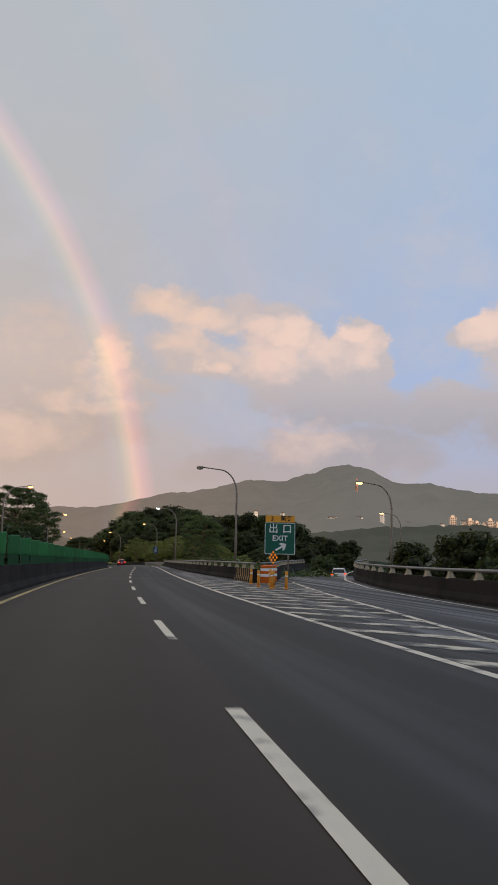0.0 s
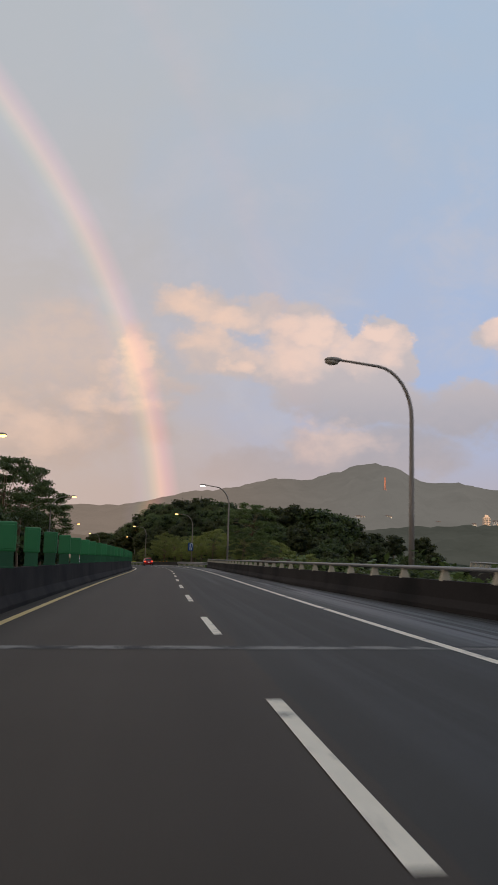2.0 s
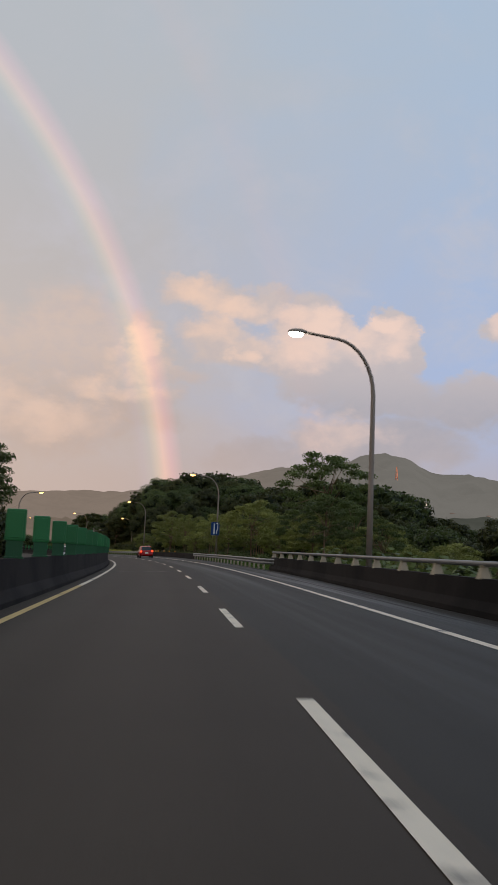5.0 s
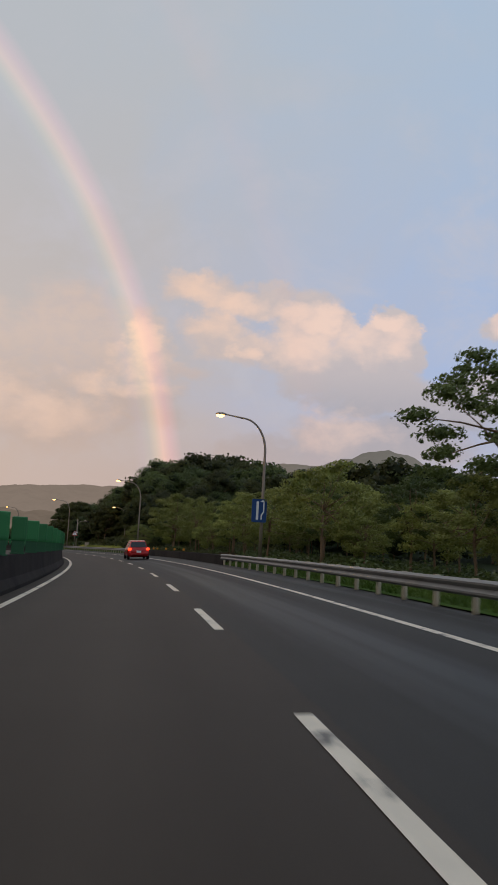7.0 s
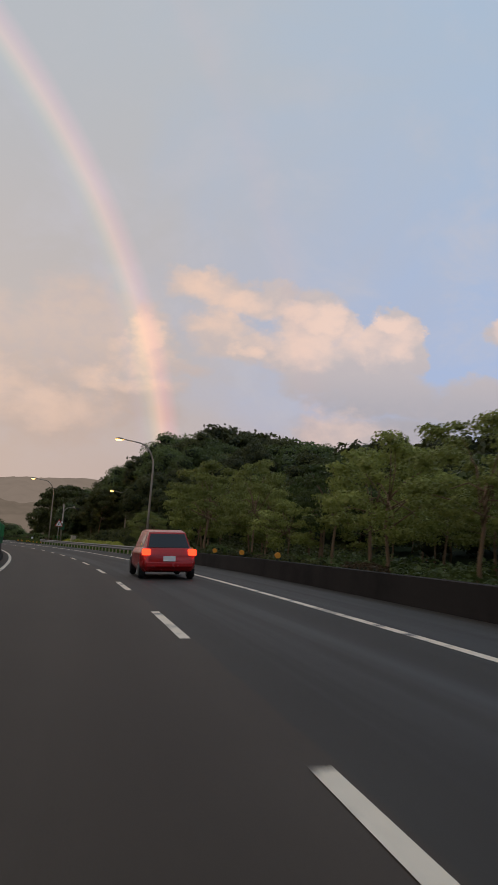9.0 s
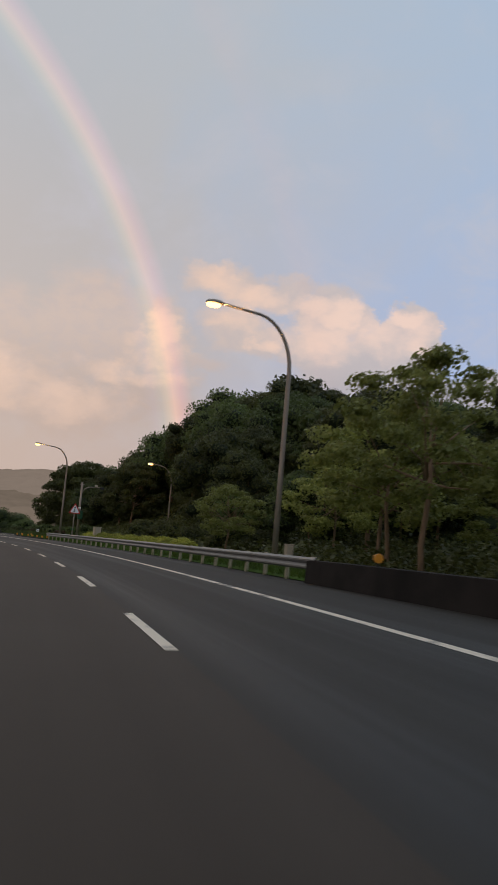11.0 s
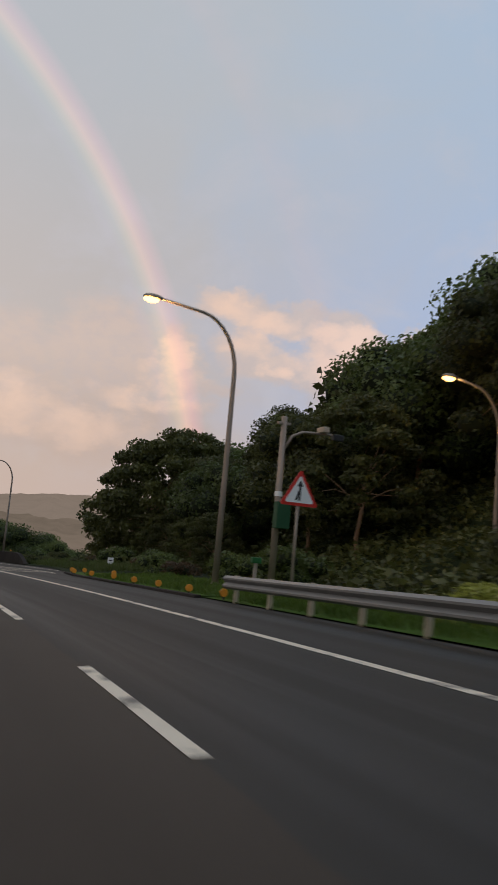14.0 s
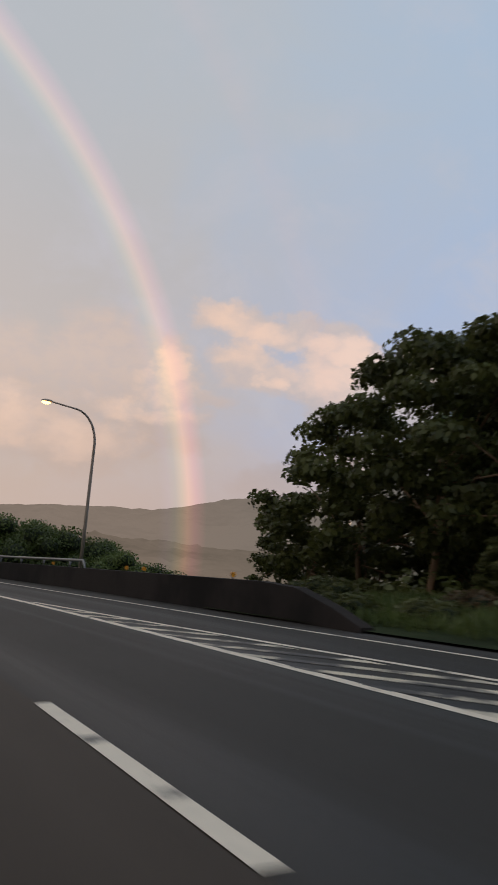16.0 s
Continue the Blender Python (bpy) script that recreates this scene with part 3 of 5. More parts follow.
def merge_right(s):
    return lin(s, ((328, 7.1), (334, 6.85), (338.7, 6.4), (341.5, 6.05), (347, 5.5), (354, edge_lat(354) + 0.1)))


paint("merge_line", frange(330, 353, 2), merge_right, 0.12, WHITE_LINE, "white line along the merging gore")
for k in range(15):
    s = 331.5 + 1.6 * k
    l0, l1 = edge_lat(s) + 0.05, merge_right(s) - 0.05
    if l1 - l0 > 0.35:
        hatch("merge_bar", s, l0, l1, -2.2 * (l1 - l0), 0.5, "worn white hatching bar in the merging gore")
paint("ramp_outer_line", frange(330, 460, 3), lambda s: lin(s, ((330, 8.15), (338.5, 7.85), (345, 7.5), (358, 7.3), (400, 7.2), (460, 7.2))), 0.1, WHITE_LINE, "white outer line of the merging ramp")
for s in (51.5, 145.0):
    sheet("expansion_joint", [s - 0.2, s + 0.2], lambda q: median_lat(q) + 0.4, lambda q: right_lat(q) - 0.5, 0.005, JOINT, "dusty bridge expansion joint across the lanes", "road joint", cuts=8)

# ---- median barrier with green glare boards ----
JERSEY = ((-0.3, 0.0), (-0.3, 0.1), (-0.16, 0.32), (-0.11, 0.92), (0.11, 0.92), (0.16, 0.32), (0.3, 0.1), (0.3, 0.0))
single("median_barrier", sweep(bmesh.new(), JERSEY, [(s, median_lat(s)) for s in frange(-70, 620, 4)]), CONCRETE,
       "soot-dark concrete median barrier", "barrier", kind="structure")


def glare_board():
    t = thing("glare_board", "green glare board standing on the median barrier", "glare board", Matrix(), "glare boards on the median")
    bm = new_box(0, 0, 0.73, 0.44, 0.09, 0.70, 0.035)
    box(bm, 0, -0.048, 0.73, 0.32, 0.02, 0.56, 0.008)
    part("board", bm, GREEN_BOARD, t)
    bm = new_box(0, 0, 0.2, 0.36, 0.05, 0.4, 0.01)
    box(bm, 0, 0, 0.02, 0.42, 0.14, 0.04, 0.008)
    part("stand", bm, GREEN_DARK, t, "darker green stand")
    return t


proto = glare_board()
rnd = random.Random(5)
s_b, first = 4.0, True
while s_b < 330:
    m = at(s_b, median_lat(s_b), 0.915, rnd.uniform(-9, 9) + 8)
    if first:
        proto.matrix_world, first = m, False
    else:
        copy_thing(proto, m)
    s_b += 4.0

# ---- bridge parapets with pipe rail ----
WALL = ((-0.16, 0.0), (-0.16, 0.12), (-0.08, 0.3), (-0.06, 0.72), (0.16, 0.72), (0.16, 0.0))


def parapet(name, stations, label, rail_from=None, post_step=2.9, flip=1):
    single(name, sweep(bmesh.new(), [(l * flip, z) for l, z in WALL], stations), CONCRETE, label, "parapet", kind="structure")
    s0, s1 = stations[0][0], stations[-1][0]
    lat = lambda s: float(np.interp(s, [q[0] for q in stations], [q[1] for q in stations]))
    start = s0 if rail_from is None else rail_from
    t = thing("parapet_rail", "weathered steel pipe rail on tan flared posts along the parapet", "railing", at(start, lat(start), 0.72))
    inv = t.matrix_world.inverted()
    bm = bmesh.new()
    tube(bm, [inv @ road(s, lat(s) + 0.05 * flip, 1.0) for s in frange(start, s1, 3.0)], 0.055, 8)
    part("rail", bm, STEEL, t, smooth=True)
    bm = bmesh.new()
    for (za, wa), (zb, wb) in (((0.0, 0.13), (0.22, 0.07)), ((0.22, 0.07), (0.27, 0.08))):
        lo = [bm.verts.new((x * wa * 0.9, y * wa, za)) for x, y in ((-1, -1), (1, -1), (1, 1), (-1, 1))]
        hi = [bm.verts.new((x * wb * 0.9, y * wb, zb)) for x, y in ((-1, -1), (1, -1), (1, 1), (-1, 1))]
        for k in range(4):
            bm.faces.new((lo[k], lo[(k + 1) % 4], hi[(k + 1) % 4], hi[k]))
        bm.faces.new(hi)
    me = finish(bm, "rail_post", POST_TAN)
    for s in frange(start + 1, s1 - 0.5, post_step):
        p = part("rail_post", me, None, t)
        p.matrix_local = inv @ at(s, lat(s) + 0.05 * flip, 0.70)


parapet("parapet_right", [(s, lin(s, PARAPET)) for s in frange(44.5, 149, 3)], "soot-dark concrete bridge parapet beside the shoulder")
parapet("parapet_ramp", [(s, lin(s, RAMP_OUT) + 0.75) for s in frange(-40, 92, 3)], "soot-dark concrete parapet along the exit ramp")
parapet("parapet_gore", [(s, lin(s, GORE_RIGHT) - 0.9 - 0.8 * smooth(46, 50, 96 - s)) for s in frange(46, 92, 3)], "concrete parapet between motorway and ramp", flip=-1)
LOW = ((-0.14, 0.0), (-0.12, 0.74), (0.14, 0.74), (0.16, 0.0))
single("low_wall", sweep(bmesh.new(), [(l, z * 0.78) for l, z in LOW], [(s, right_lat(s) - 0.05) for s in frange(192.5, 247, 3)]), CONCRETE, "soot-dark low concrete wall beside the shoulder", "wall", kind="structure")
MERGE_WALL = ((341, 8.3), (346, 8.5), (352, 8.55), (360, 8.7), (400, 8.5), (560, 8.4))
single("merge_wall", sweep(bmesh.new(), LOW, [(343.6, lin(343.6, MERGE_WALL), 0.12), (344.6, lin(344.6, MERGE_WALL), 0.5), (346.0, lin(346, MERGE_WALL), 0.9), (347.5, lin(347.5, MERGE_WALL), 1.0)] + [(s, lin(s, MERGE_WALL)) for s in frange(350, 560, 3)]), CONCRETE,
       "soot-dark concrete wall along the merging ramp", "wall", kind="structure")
t = thing("wall_rail", "pale steel pipe rail on short posts along the merging wall", "railing", at(360.5, lin(360.5, MERGE_WALL), 0.74))
inv = t.matrix_world.inverted()
bm = bmesh.new()
tube(bm, [inv @ road(360.3, lin(360.3, MERGE_WALL), 0.72)] + [inv @ road(s, lin(s, MERGE_WALL), 1.0) for s in frange(360.6, 460, 3.0)], 0.05, 8)
part("rail", bm, STEEL, t, smooth=True)
me = finish(tube(bmesh.new(), [(0, 0, -0.02), (0, 0, 0.27)], 0.045, 8), "rail_post", STEEL, True)
for s in frange(362, 459, 3.2):
    part("rail_post", me, None, t).matrix_local = inv @ at(s, lin(s, MERGE_WALL), 0.73)


# ---- steel guardrails ----
def guardrail(s0, s1, lat, curl=True):
    t = thing("guardrail", "galvanised steel guardrail on tan posts beside the shoulder", "guardrail", at(s0, lat(s0)), "guardrails")
    inv = t.matrix_world.inverted()
    prof = [(l, z - 0.11) for l, z in ((0.0, 0.44), (-0.07, 0.49), (-0.07, 0.53), (-0.0, 0.60), (-0.07, 0.67), (-0.07, 0.71), (0.0, 0.76), (0.015, 0.76), (-0.05, 0.69), (0.02, 0.60), (-0.05, 0.51), (0.015, 0.44))]
    bm = bmesh.new()
    sweep(bm, prof, [(s, lat(s)) for s in frange(s0, s1, 2.0)])
    bmesh.ops.transform(bm, matrix=inv, verts=bm.verts)
    part("beam", bm, STEEL, t)
    me = finish(tube(bmesh.new(), [(0, 0, -0.4), (0, 0, 0.66)], 0.065, 10), "post", POST_TAN, True)
    for s in frange(s0 + 0.5, s1 - 0.5, 2.0):
        p = part("post", me, None, t)
        p.matrix_local = inv @ at(s, lat(s) + 0.11)
    return t


guardrail(147.0, 192.5, lambda s: right_lat(s) - 0.25 + 0.3 * smooth(150, 147, s))
guardrail(246.5, 309.3, lambda s: right_lat(s) - 0.1)


# ---- street lamps ----
def street_lamp(s, lat, height, reach, lit, label, turn=0.0, sign=None):
    t = thing("street_lamp", label, "street lamp", at(s, lat, -0.3, turn), "street lamps")
    bend = height - 2.4
    pts, rad = [(0, 0, 0), (0, 0, bend * 0.5), (0, 0, bend)], [0.12, 0.1, 0.085]
    for k in range(1, 9):
        a = k / 8 * math.radians(84)
        pts.append((-1.5 * (1 - math.cos(a)) / (1 - math.cos(math.radians(84))) * 0.9, 0, bend + 2.05 * math.sin(a)))
        rad.append(0.08 - 0.003 * k)
    pts.append((-reach + 0.12, 0, height - 0.17))
    rad.append(0.045)
    part("pole", tube(bmesh.new(), pts, rad, 10), POLE_STEEL, t, smooth=True)
    bm = new_box(0, 0, 0.02, 0.34, 0.34, 0.04, 0.01)
    tube(bm, [(0, 0, 0.0), (0, 0, 0.45)], 0.15, 10)
    part("base", bm, POLE_STEEL, t)
    bm = bmesh.new()
    bmesh.ops.create_uvsphere(bm, u_segments=14, v_segments=8, radius=1.0)
    for v in bm.verts:
        v.co = Vector((v.co.x * 0.38 - reach, v.co.y * 0.16, (v.co.z * 0.13 if v.co.z > 0 else v.co.z * 0.06) + height - 0.2))
    part("lantern", bm, POLE_STEEL, t, smooth=True)
    bm = bmesh.new()
    bmesh.ops.create_uvsphere(bm, u_segments=10, v_segments=6, radius=1.0)
    for v in bm.verts:
        v.co = Vector((v.co.x * 0.3 - reach - 0.06, v.co.y * 0.15, v.co.z * 0.13 + height - 0.27))
    part("bulb", bm, lit, t, smooth=True)
    return t


def sodium_light(s, lat, z):
    ob = new("lamp_light", bpy.data.lights.new("lamp_light", "POINT"))
    ob.data.energy, ob.data.color, ob.data.shadow_soft_size = 130.0, (1.0, 0.50, 0.13), 0.15
    ob.location = road(s, lat, z)


for s, lat, z in ((194.6, 6.0, 9.1), (256.5, 6.2, 9.6), (317.2, 6.4, 9.4), (317.2, 19.1, 8.1)):
    sodium_light(s, lat, z)
for s, lat, hgt, reach, lit, lab in (
        (71.8, 9.88, 9.4, 3.16, CABINET_GREY, "tall steel street lamp with a curved arm, unlit"), (130.5, 7.3, 9.45, 2.85, LAMP_WHITE, "tall steel street lamp with a curved arm, pale light"),
        (194.6, 9.2, 9.72, 2.95, LAMP_ON, "tall steel street lamp with a curved arm, lit amber"), (256.5, 9.2, 10.05, 3.1, LAMP_ON, "tall steel street lamp with a curved arm, lit amber"),
        (317.2, 9.85, 10.2, 3.25, LAMP_ON, "tall steel street lamp with a curved arm, lit amber"), (380.0, 15.7, 10.45, 3.25, LAMP_ON, "tall steel street lamp with a curved arm, lit amber"),
        (317.2, 21.75, 8.75, 2.6, LAMP_ON, "street lamp with a curved arm among the trees, lit amber"), (440.0, 11.5, 10.0, 3.0, LAMP_ON, "tall steel street lamp with a curved arm, lit amber"),
        (70.8, 23.3, 8.2, 2.8, LAMP_ON, "street lamp beside the exit ramp, lit amber"), (118.0, 39.0, 8.0, 2.8, LAMP_ON, "street lamp beside the exit ramp, lit amber")):
    street_lamp(s, lat, hgt, reach, lit, lab)
for s in (40, 97, 150, 221, 285, 345, 405):
    street_lamp(s, -13.6, 9.9, 2.8, LAMP_ON, "street lamp beyond the opposite carriageway, lit amber", turn=180)


# ---- writing ----
def words(text, size, mat, parent, place, name="lettering", squeeze=1.0):
    cu = bpy.data.curves.new(name, "FONT")
    cu.body, cu.size, cu.align_x, cu.align_y, cu.extrude = text, size, "CENTER", "CENTER", 0.004
    cu.offset = size * 0.018
    ob = new(name, cu)
    dg = bpy.context.evaluated_depsgraph_get()
    dg.update()
    me = bpy.data.meshes.new_from_object(ob.evaluated_get(dg))
    bpy.data.objects.remove(ob)
    me.materials.clear()
    me.materials.append(mat)
    for v in me.vertices:
        v.co.x *= squeeze
    o = part(name, me, None, parent)
    o.matrix_local = place
    return o


def flat(bm, pts, y, thick=0.012):
    """A plate with the outline pts (x, z), facing -y."""
    a = [bm.verts.new((x, y, z)) for x, z in pts]
    b = [bm.verts.new((x, y + thick, z)) for x, z in pts]
    bm.faces.new(a)
    bm.faces.new(list(reversed(b)))
    for k in range(len(pts)):
        bm.faces.new((a[k], b[k], b[(k + 1) % len(pts)], a[(k + 1) % len(pts)]))
    bmesh.ops.recalc_face_normals(bm, faces=bm.faces)
    return bm


def rect(cx, cz, w, h, r=0.0):
    if not r:
        return [(cx - w / 2, cz - h / 2), (cx + w / 2, cz - h / 2), (cx + w / 2, cz + h / 2), (cx - w / 2, cz + h / 2)]
    out = []
    for qx, qz, a0 in ((w / 2 - r, -h / 2 + r, -90), (w / 2 - r, h / 2 - r, 0), (-w / 2 + r, h / 2 - r, 90), (-w / 2 + r, -h / 2 + r, 180)):
        out += [(cx + qx + r * math.cos(radians(a0 + d)), cz + qz + r * math.sin(radians(a0 + d))) for d in (0, 30, 60, 90)]
    return out


def exit_sign():
    t = thing("exit_sign", "green exit sign with amber top plate on two steel posts", "road sign", at(52.5, 10.4, 0.0, -4))
    w = 1.95
    part("panel", flat(bmesh.new(), rect(0, 2.5, w, 2.0, 0.1), 0.0, 0.03), SIGN_GREEN, t)
    bm = bmesh.new()
    for x0, z0, sx, sz in ((0, 3.47, w - 0.1, 0.035), (0, 1.53, w - 0.1, 0.035), (-w / 2 + 0.035, 2.5, 0.035, 1.9), (w / 2 - 0.035, 2.5, 0.035, 1.9)):
        flat(bm, rect(x0, z0, sx, sz), -0.006, 0.005)
    part("border", bm, SIGN_WHITE, t)
    part("top_plate", flat(bmesh.new(), rect(0, 3.73, w - 0.1, 0.42, 0.05), 0.0, 0.03), SIGN_AMBER, t, "amber number plate")
    words("3", 0.38, SIGN_BLACK, t, pose(-0.5, -0.008, 3.73, 90, 0, 0))
    words("\u842c\u82b3", 0.36, SIGN_BLACK, t, pose(0.38, -0.008, 3.73, 90, 0, 0))
    words("\u51fa", 0.62, SIGN_WHITE, t, pose(-0.42, -0.008, 3.08, 90, 0, 0))
    words("\u53e3", 0.62, SIGN_WHITE, t, pose(0.45, -0.008, 3.08, 90, 0, 0))
    words("EXIT", 0.48, SIGN_WHITE, t, pose(0.0, -0.008, 2.5, 90, 0, 0))
    d = Vector((math.cos(radians(30)), math.sin(radians(30))))
    q = Vector((-d.y, d.x))
    c = Vector((0.05, 1.95))
    arrow = [c - d * 0.38 + q * 0.06, c - d * 0.38 - q * 0.06, c + d * 0.1 - q * 0.06, c + d * 0.0 - q * 0.24, c + d * 0.16 - q * 0.24, c + d * 0.42, c + d * 0.16 + q * 0.24, c + d * 0.0 + q * 0.24, c + d * 0.1 + q * 0.06]
    part("arrow", flat(bmesh.new(), [(v.x, v.y) for v in arrow], -0.008, 0.006), SIGN_WHITE, t)
    for x in (-0.55, 0.55):
        part("post", tube(bmesh.new(), [(x, 0.09, -0.4), (x, 0.09, 3.4)], 0.06, 8), POLE_STEEL, t, smooth=True)


exit_sign()


def hazard_light():
    t = thing("hazard_marker", "amber diamond marker of round lights on a post", "road marker", at(47.6, 9.15, 0.1, 0))
    t.scale = (0.6, 0.6, 0.9)
    part("plate", flat(bmesh.new(), [(0, 1.0), (0.36, 1.36), (0, 1.72), (-0.36, 1.36)], 0, 0.03), SIGN_BLACK, t)
    disc = bmesh.new()
    bmesh.ops.create_circle(disc, cap_ends=True, segments=10, radius=0.085, matrix=pose(0, 0, 0, 90, 0, 0))
    me = finish(disc, "light", AMBER_GLOW)
    for i in range(3):
        for j in range(3):
            o = part("light", me, None, t)
            o.location = ((i - j) * 0.165, -0.006, 1.36 + (i + j - 2) * 0.165)
    part("post", tube(bmesh.new(), [(0, 0.05, -0.1), (0, 0.05, 1.3)], 0.035, 8), POLE_STEEL, t)


AMBER_GLOW = glow_material("amber_light", (1.0, 0.30, 0.03), 0.55)
hazard_light()


def crash_barrel(s, lat):
    t = thing("crash_barrel", "orange sand barrel with white bands at the gore nose", "crash barrel", at(s, lat), "crash barrels")
    t.scale = (0.8, 0.8, 0.92)
    prof = ((0.37, 0.0), (0.42, 0.06), (0.40, 0.28), (0.42, 0.30), (0.40, 0.62), (0.42, 0.64), (0.39, 0.9), (0.42, 0.92), (0.42, 0.98), (0.3, 1.0))
    bm = bmesh.new()
    rings = [[bm.verts.new((r * math.cos(a), r * math.sin(a), z)) for a in (2 * math.pi * k / 18 for k in range(18))] for r, z in prof]
    for a, b in zip(rings, rings[1:]):
        for k in range(18):
            bm.faces.new((a[k], a[(k + 1) % 18], b[(k + 1) % 18], b[k]))
    bm.faces.new(rings[-1])
    part("drum", bm, ORANGE, t, smooth=True)
    for z in (0.36, 0.68):
        bm = bmesh.new()
        ra = [bm.verts.new((0.418 * math.cos(a), 0.418 * math.sin(a), z)) for a in (2 * math.pi * k / 18 for k in range(18))]
        rb = [bm.verts.new((0.418 * math.cos(a), 0.418 * math.sin(a), z + 0.15)) for a in (2 * math.pi * k / 18 for k in range(18))]
        for k in range(18):
            bm.faces.new((ra[k], ra[(k + 1) % 18], rb[(k + 1) % 18], rb[k]))
        part("band", bm, SIGN_WHITE, t, "white reflective band", smooth=True)


for s, lat in ((43.8, 8.15), (45.6, 8.7)):
    crash_barrel(s, lat)


def delineator():
    t = thing("delineator_post", "amber plastic delineator post on the hatched gore", "delineator", Matrix(), "delineator posts")
    part("tube", tube(bmesh.new(), [(0, 0, 0.03), (0, 0, 0.3), (0, 0, 0.72), (0, 0, 0.76)], [0.07, 0.068, 0.068, 0.04], 10), AMBER_POST, t, smooth=True)
    part("foot", tube(bmesh.new(), [(0, 0, 0), (0, 0, 0.03), (0, 0, 0.06)], [0.12, 0.12, 0.07], 12), AMBER_POST, t, smooth=True)
    part("band", tube(bmesh.new(), [(0, 0, 0.52), (0, 0, 0.58)], 0.072, 10), SIGN_WHITE, t, "pale reflective band", smooth=True)
    return t


posts = [(41.6, 7.0), (38.4, 6.85), (40.4, 7.75), (37.6, 7.4), (35.9, 7.0), (35.4, 7.55)]
proto = delineator()
for i, (s, lat) in enumerate(posts):
    m = at(s, lat)
    if i == 0:
        proto.matrix_world = m
    else:
        copy_thing(proto, m)

# yellow and dark slanted stripes on the parapet's first metres
t = thing("nose_stripes", "slanting yellow stripes painted on the parapet nose", "hazard stripes", at(44.6, lin(44.6, PARAPET)))
inv = t.matrix_world.inverted()
for k in range(9):
    s = 44.9 + 0.72 * k
    bm = bmesh.new()
    prof = ((-0.168, 0.02), (-0.168, 0.12), (-0.088, 0.3), (-0.068, 0.72))
    a = [bm.verts.new(inv @ road(s + 0.5 * z, lin(s + 0.5 * z, PARAPET) + l, z)) for l, z in prof]
    b = [bm.verts.new(inv @ road(s + 0.24 + 0.5 * z, lin(s + 0.24 + 0.5 * z, PARAPET) + l, z)) for l, z in prof]
    for q in range(3):
        bm.faces.new((a[q], a[q + 1], b[q + 1], b[q]))
    part("stripe", bm, STRIPE_YELLOW, t)


# ---- signs and fittings along the bend ----
def lane_sign():
    t = thing("lane_sign", "blue lane-merge sign with white symbols on the lamp post", "road sign", at(194.3, 8.95, 0.0, 0))
    part("panel", flat(bmesh.new(), rect(0, 3.3, 0.95, 1.45, 0.08), 0.0, 0.03), SIGN_BLUE, t)
    bm = flat(bmesh.new(), rect(-0.12, 3.3, 0.15, 1.15), -0.008, 0.006)
    part("bar", bm, SIGN_WHITE, t)
    bm = flat(bmesh.new(), [(0.1, 2.75), (0.18, 2.75), (0.18, 3.0), (0.32, 3.2), (0.32, 3.85), (0.24, 3.85), (0.24, 3.24), (0.1, 3.04)][::-1], -0.008, 0.006)
    flat(bm, [(0.04, 3.85), (0.2, 3.98), (0.32, 3.9), (0.24, 3.85)], -0.008, 0.006)
    part("line", bm, SIGN_WHITE, t)
    part("bracket", new_box(0.05, 0.1, 3.3, 0.5, 0.12, 0.08, 0.01), POLE_STEEL, t)


lane_sign()


def merge_sign():
    t = thing("merge_sign", "red-edged triangular merging warning sign on a steel post", "road sign", at(311.4, 9.9, 0.0, 0))

    def tri(r, z):
        out = []
        for a in (90, 210, 330):
            for d in (-25, 0, 25):
                out.append((r * 0.86 * math.cos(radians(a)) + r * 0.14 * math.cos(radians(a + d)), z + r * 0.86 * math.sin(radians(a)) + r * 0.14 * math.sin(radians(a + d))))
        return out
    part("rim", flat(bmesh.new(), tri(0.65, 2.92), 0, 0.03), SIGN_RED, t)
    part("face", flat(bmesh.new(), tri(0.49, 2.92), -0.008, 0.006), SIGN_WHITE, t)
    bm = flat(bmesh.new(), [(-0.03, 2.72), (0.03, 2.72), (0.03, 3.12), (0.1, 3.12), (0, 3.3), (-0.1, 3.12), (-0.03, 3.12)], -0.014, 0.005)
    flat(bm, [(-0.14, 2.72), (-0.08, 2.72), (-0.02, 2.95), (-0.05, 3.0)], -0.0145, 0.005)
    part("symbol", bm, SIGN_BLACK, t)
    part("post", tube(bmesh.new(), [(0, 0.07, -0.4), (0, 0.07, 3.5)], 0.05, 8), POLE_STEEL, t, smooth=True)


merge_sign()


def camera_pole():
    t = thing("camera_pole", "grey concrete pole with a bracket arm and traffic camera", "camera pole", at(316.0, 11.4, -0.4, 0))
    part("pole", tube(bmesh.new(), [(0, 0, 0), (0, 0, 6.35)], [0.13, 0.1], 12), POLE_STEEL, t, smooth=True)
    part("collar", tube(bmesh.new(), [(0, 0, 3.55), (0, 0, 3.72)], 0.14, 12), SIGN_WHITE, t)
    bm = tube(bmesh.new(), [(0, 0, 5.1), (0.35, 0, 5.7), (0.75, 0, 5.9), (1.9, 0, 5.95)], [0.06, 0.055, 0.05, 0.045], 8)
    part("arm", bm, POLE_STEEL, t, smooth=True)
    bm = new_box(0.0, 0, 6.1, 0.5, 0.14, 0.1, 0.02)
    part("crossbar", bm, POLE_STEEL, t)
    part("camera_box", new_box(1.55, 0, 6.08, 0.26, 0.5, 0.2, 0.03), CABINET_GREY, t)
    part("signal_lamp", new_box(2.15, 0, 5.88, 0.42, 0.2, 0.22, 0.03), SIGN_BLACK, t)
    part("control_box", new_box(0.05, -0.3, 2.9, 0.5, 0.32, 0.9, 0.02), GREEN_DARK, t, "dark green control box")


camera_pole()


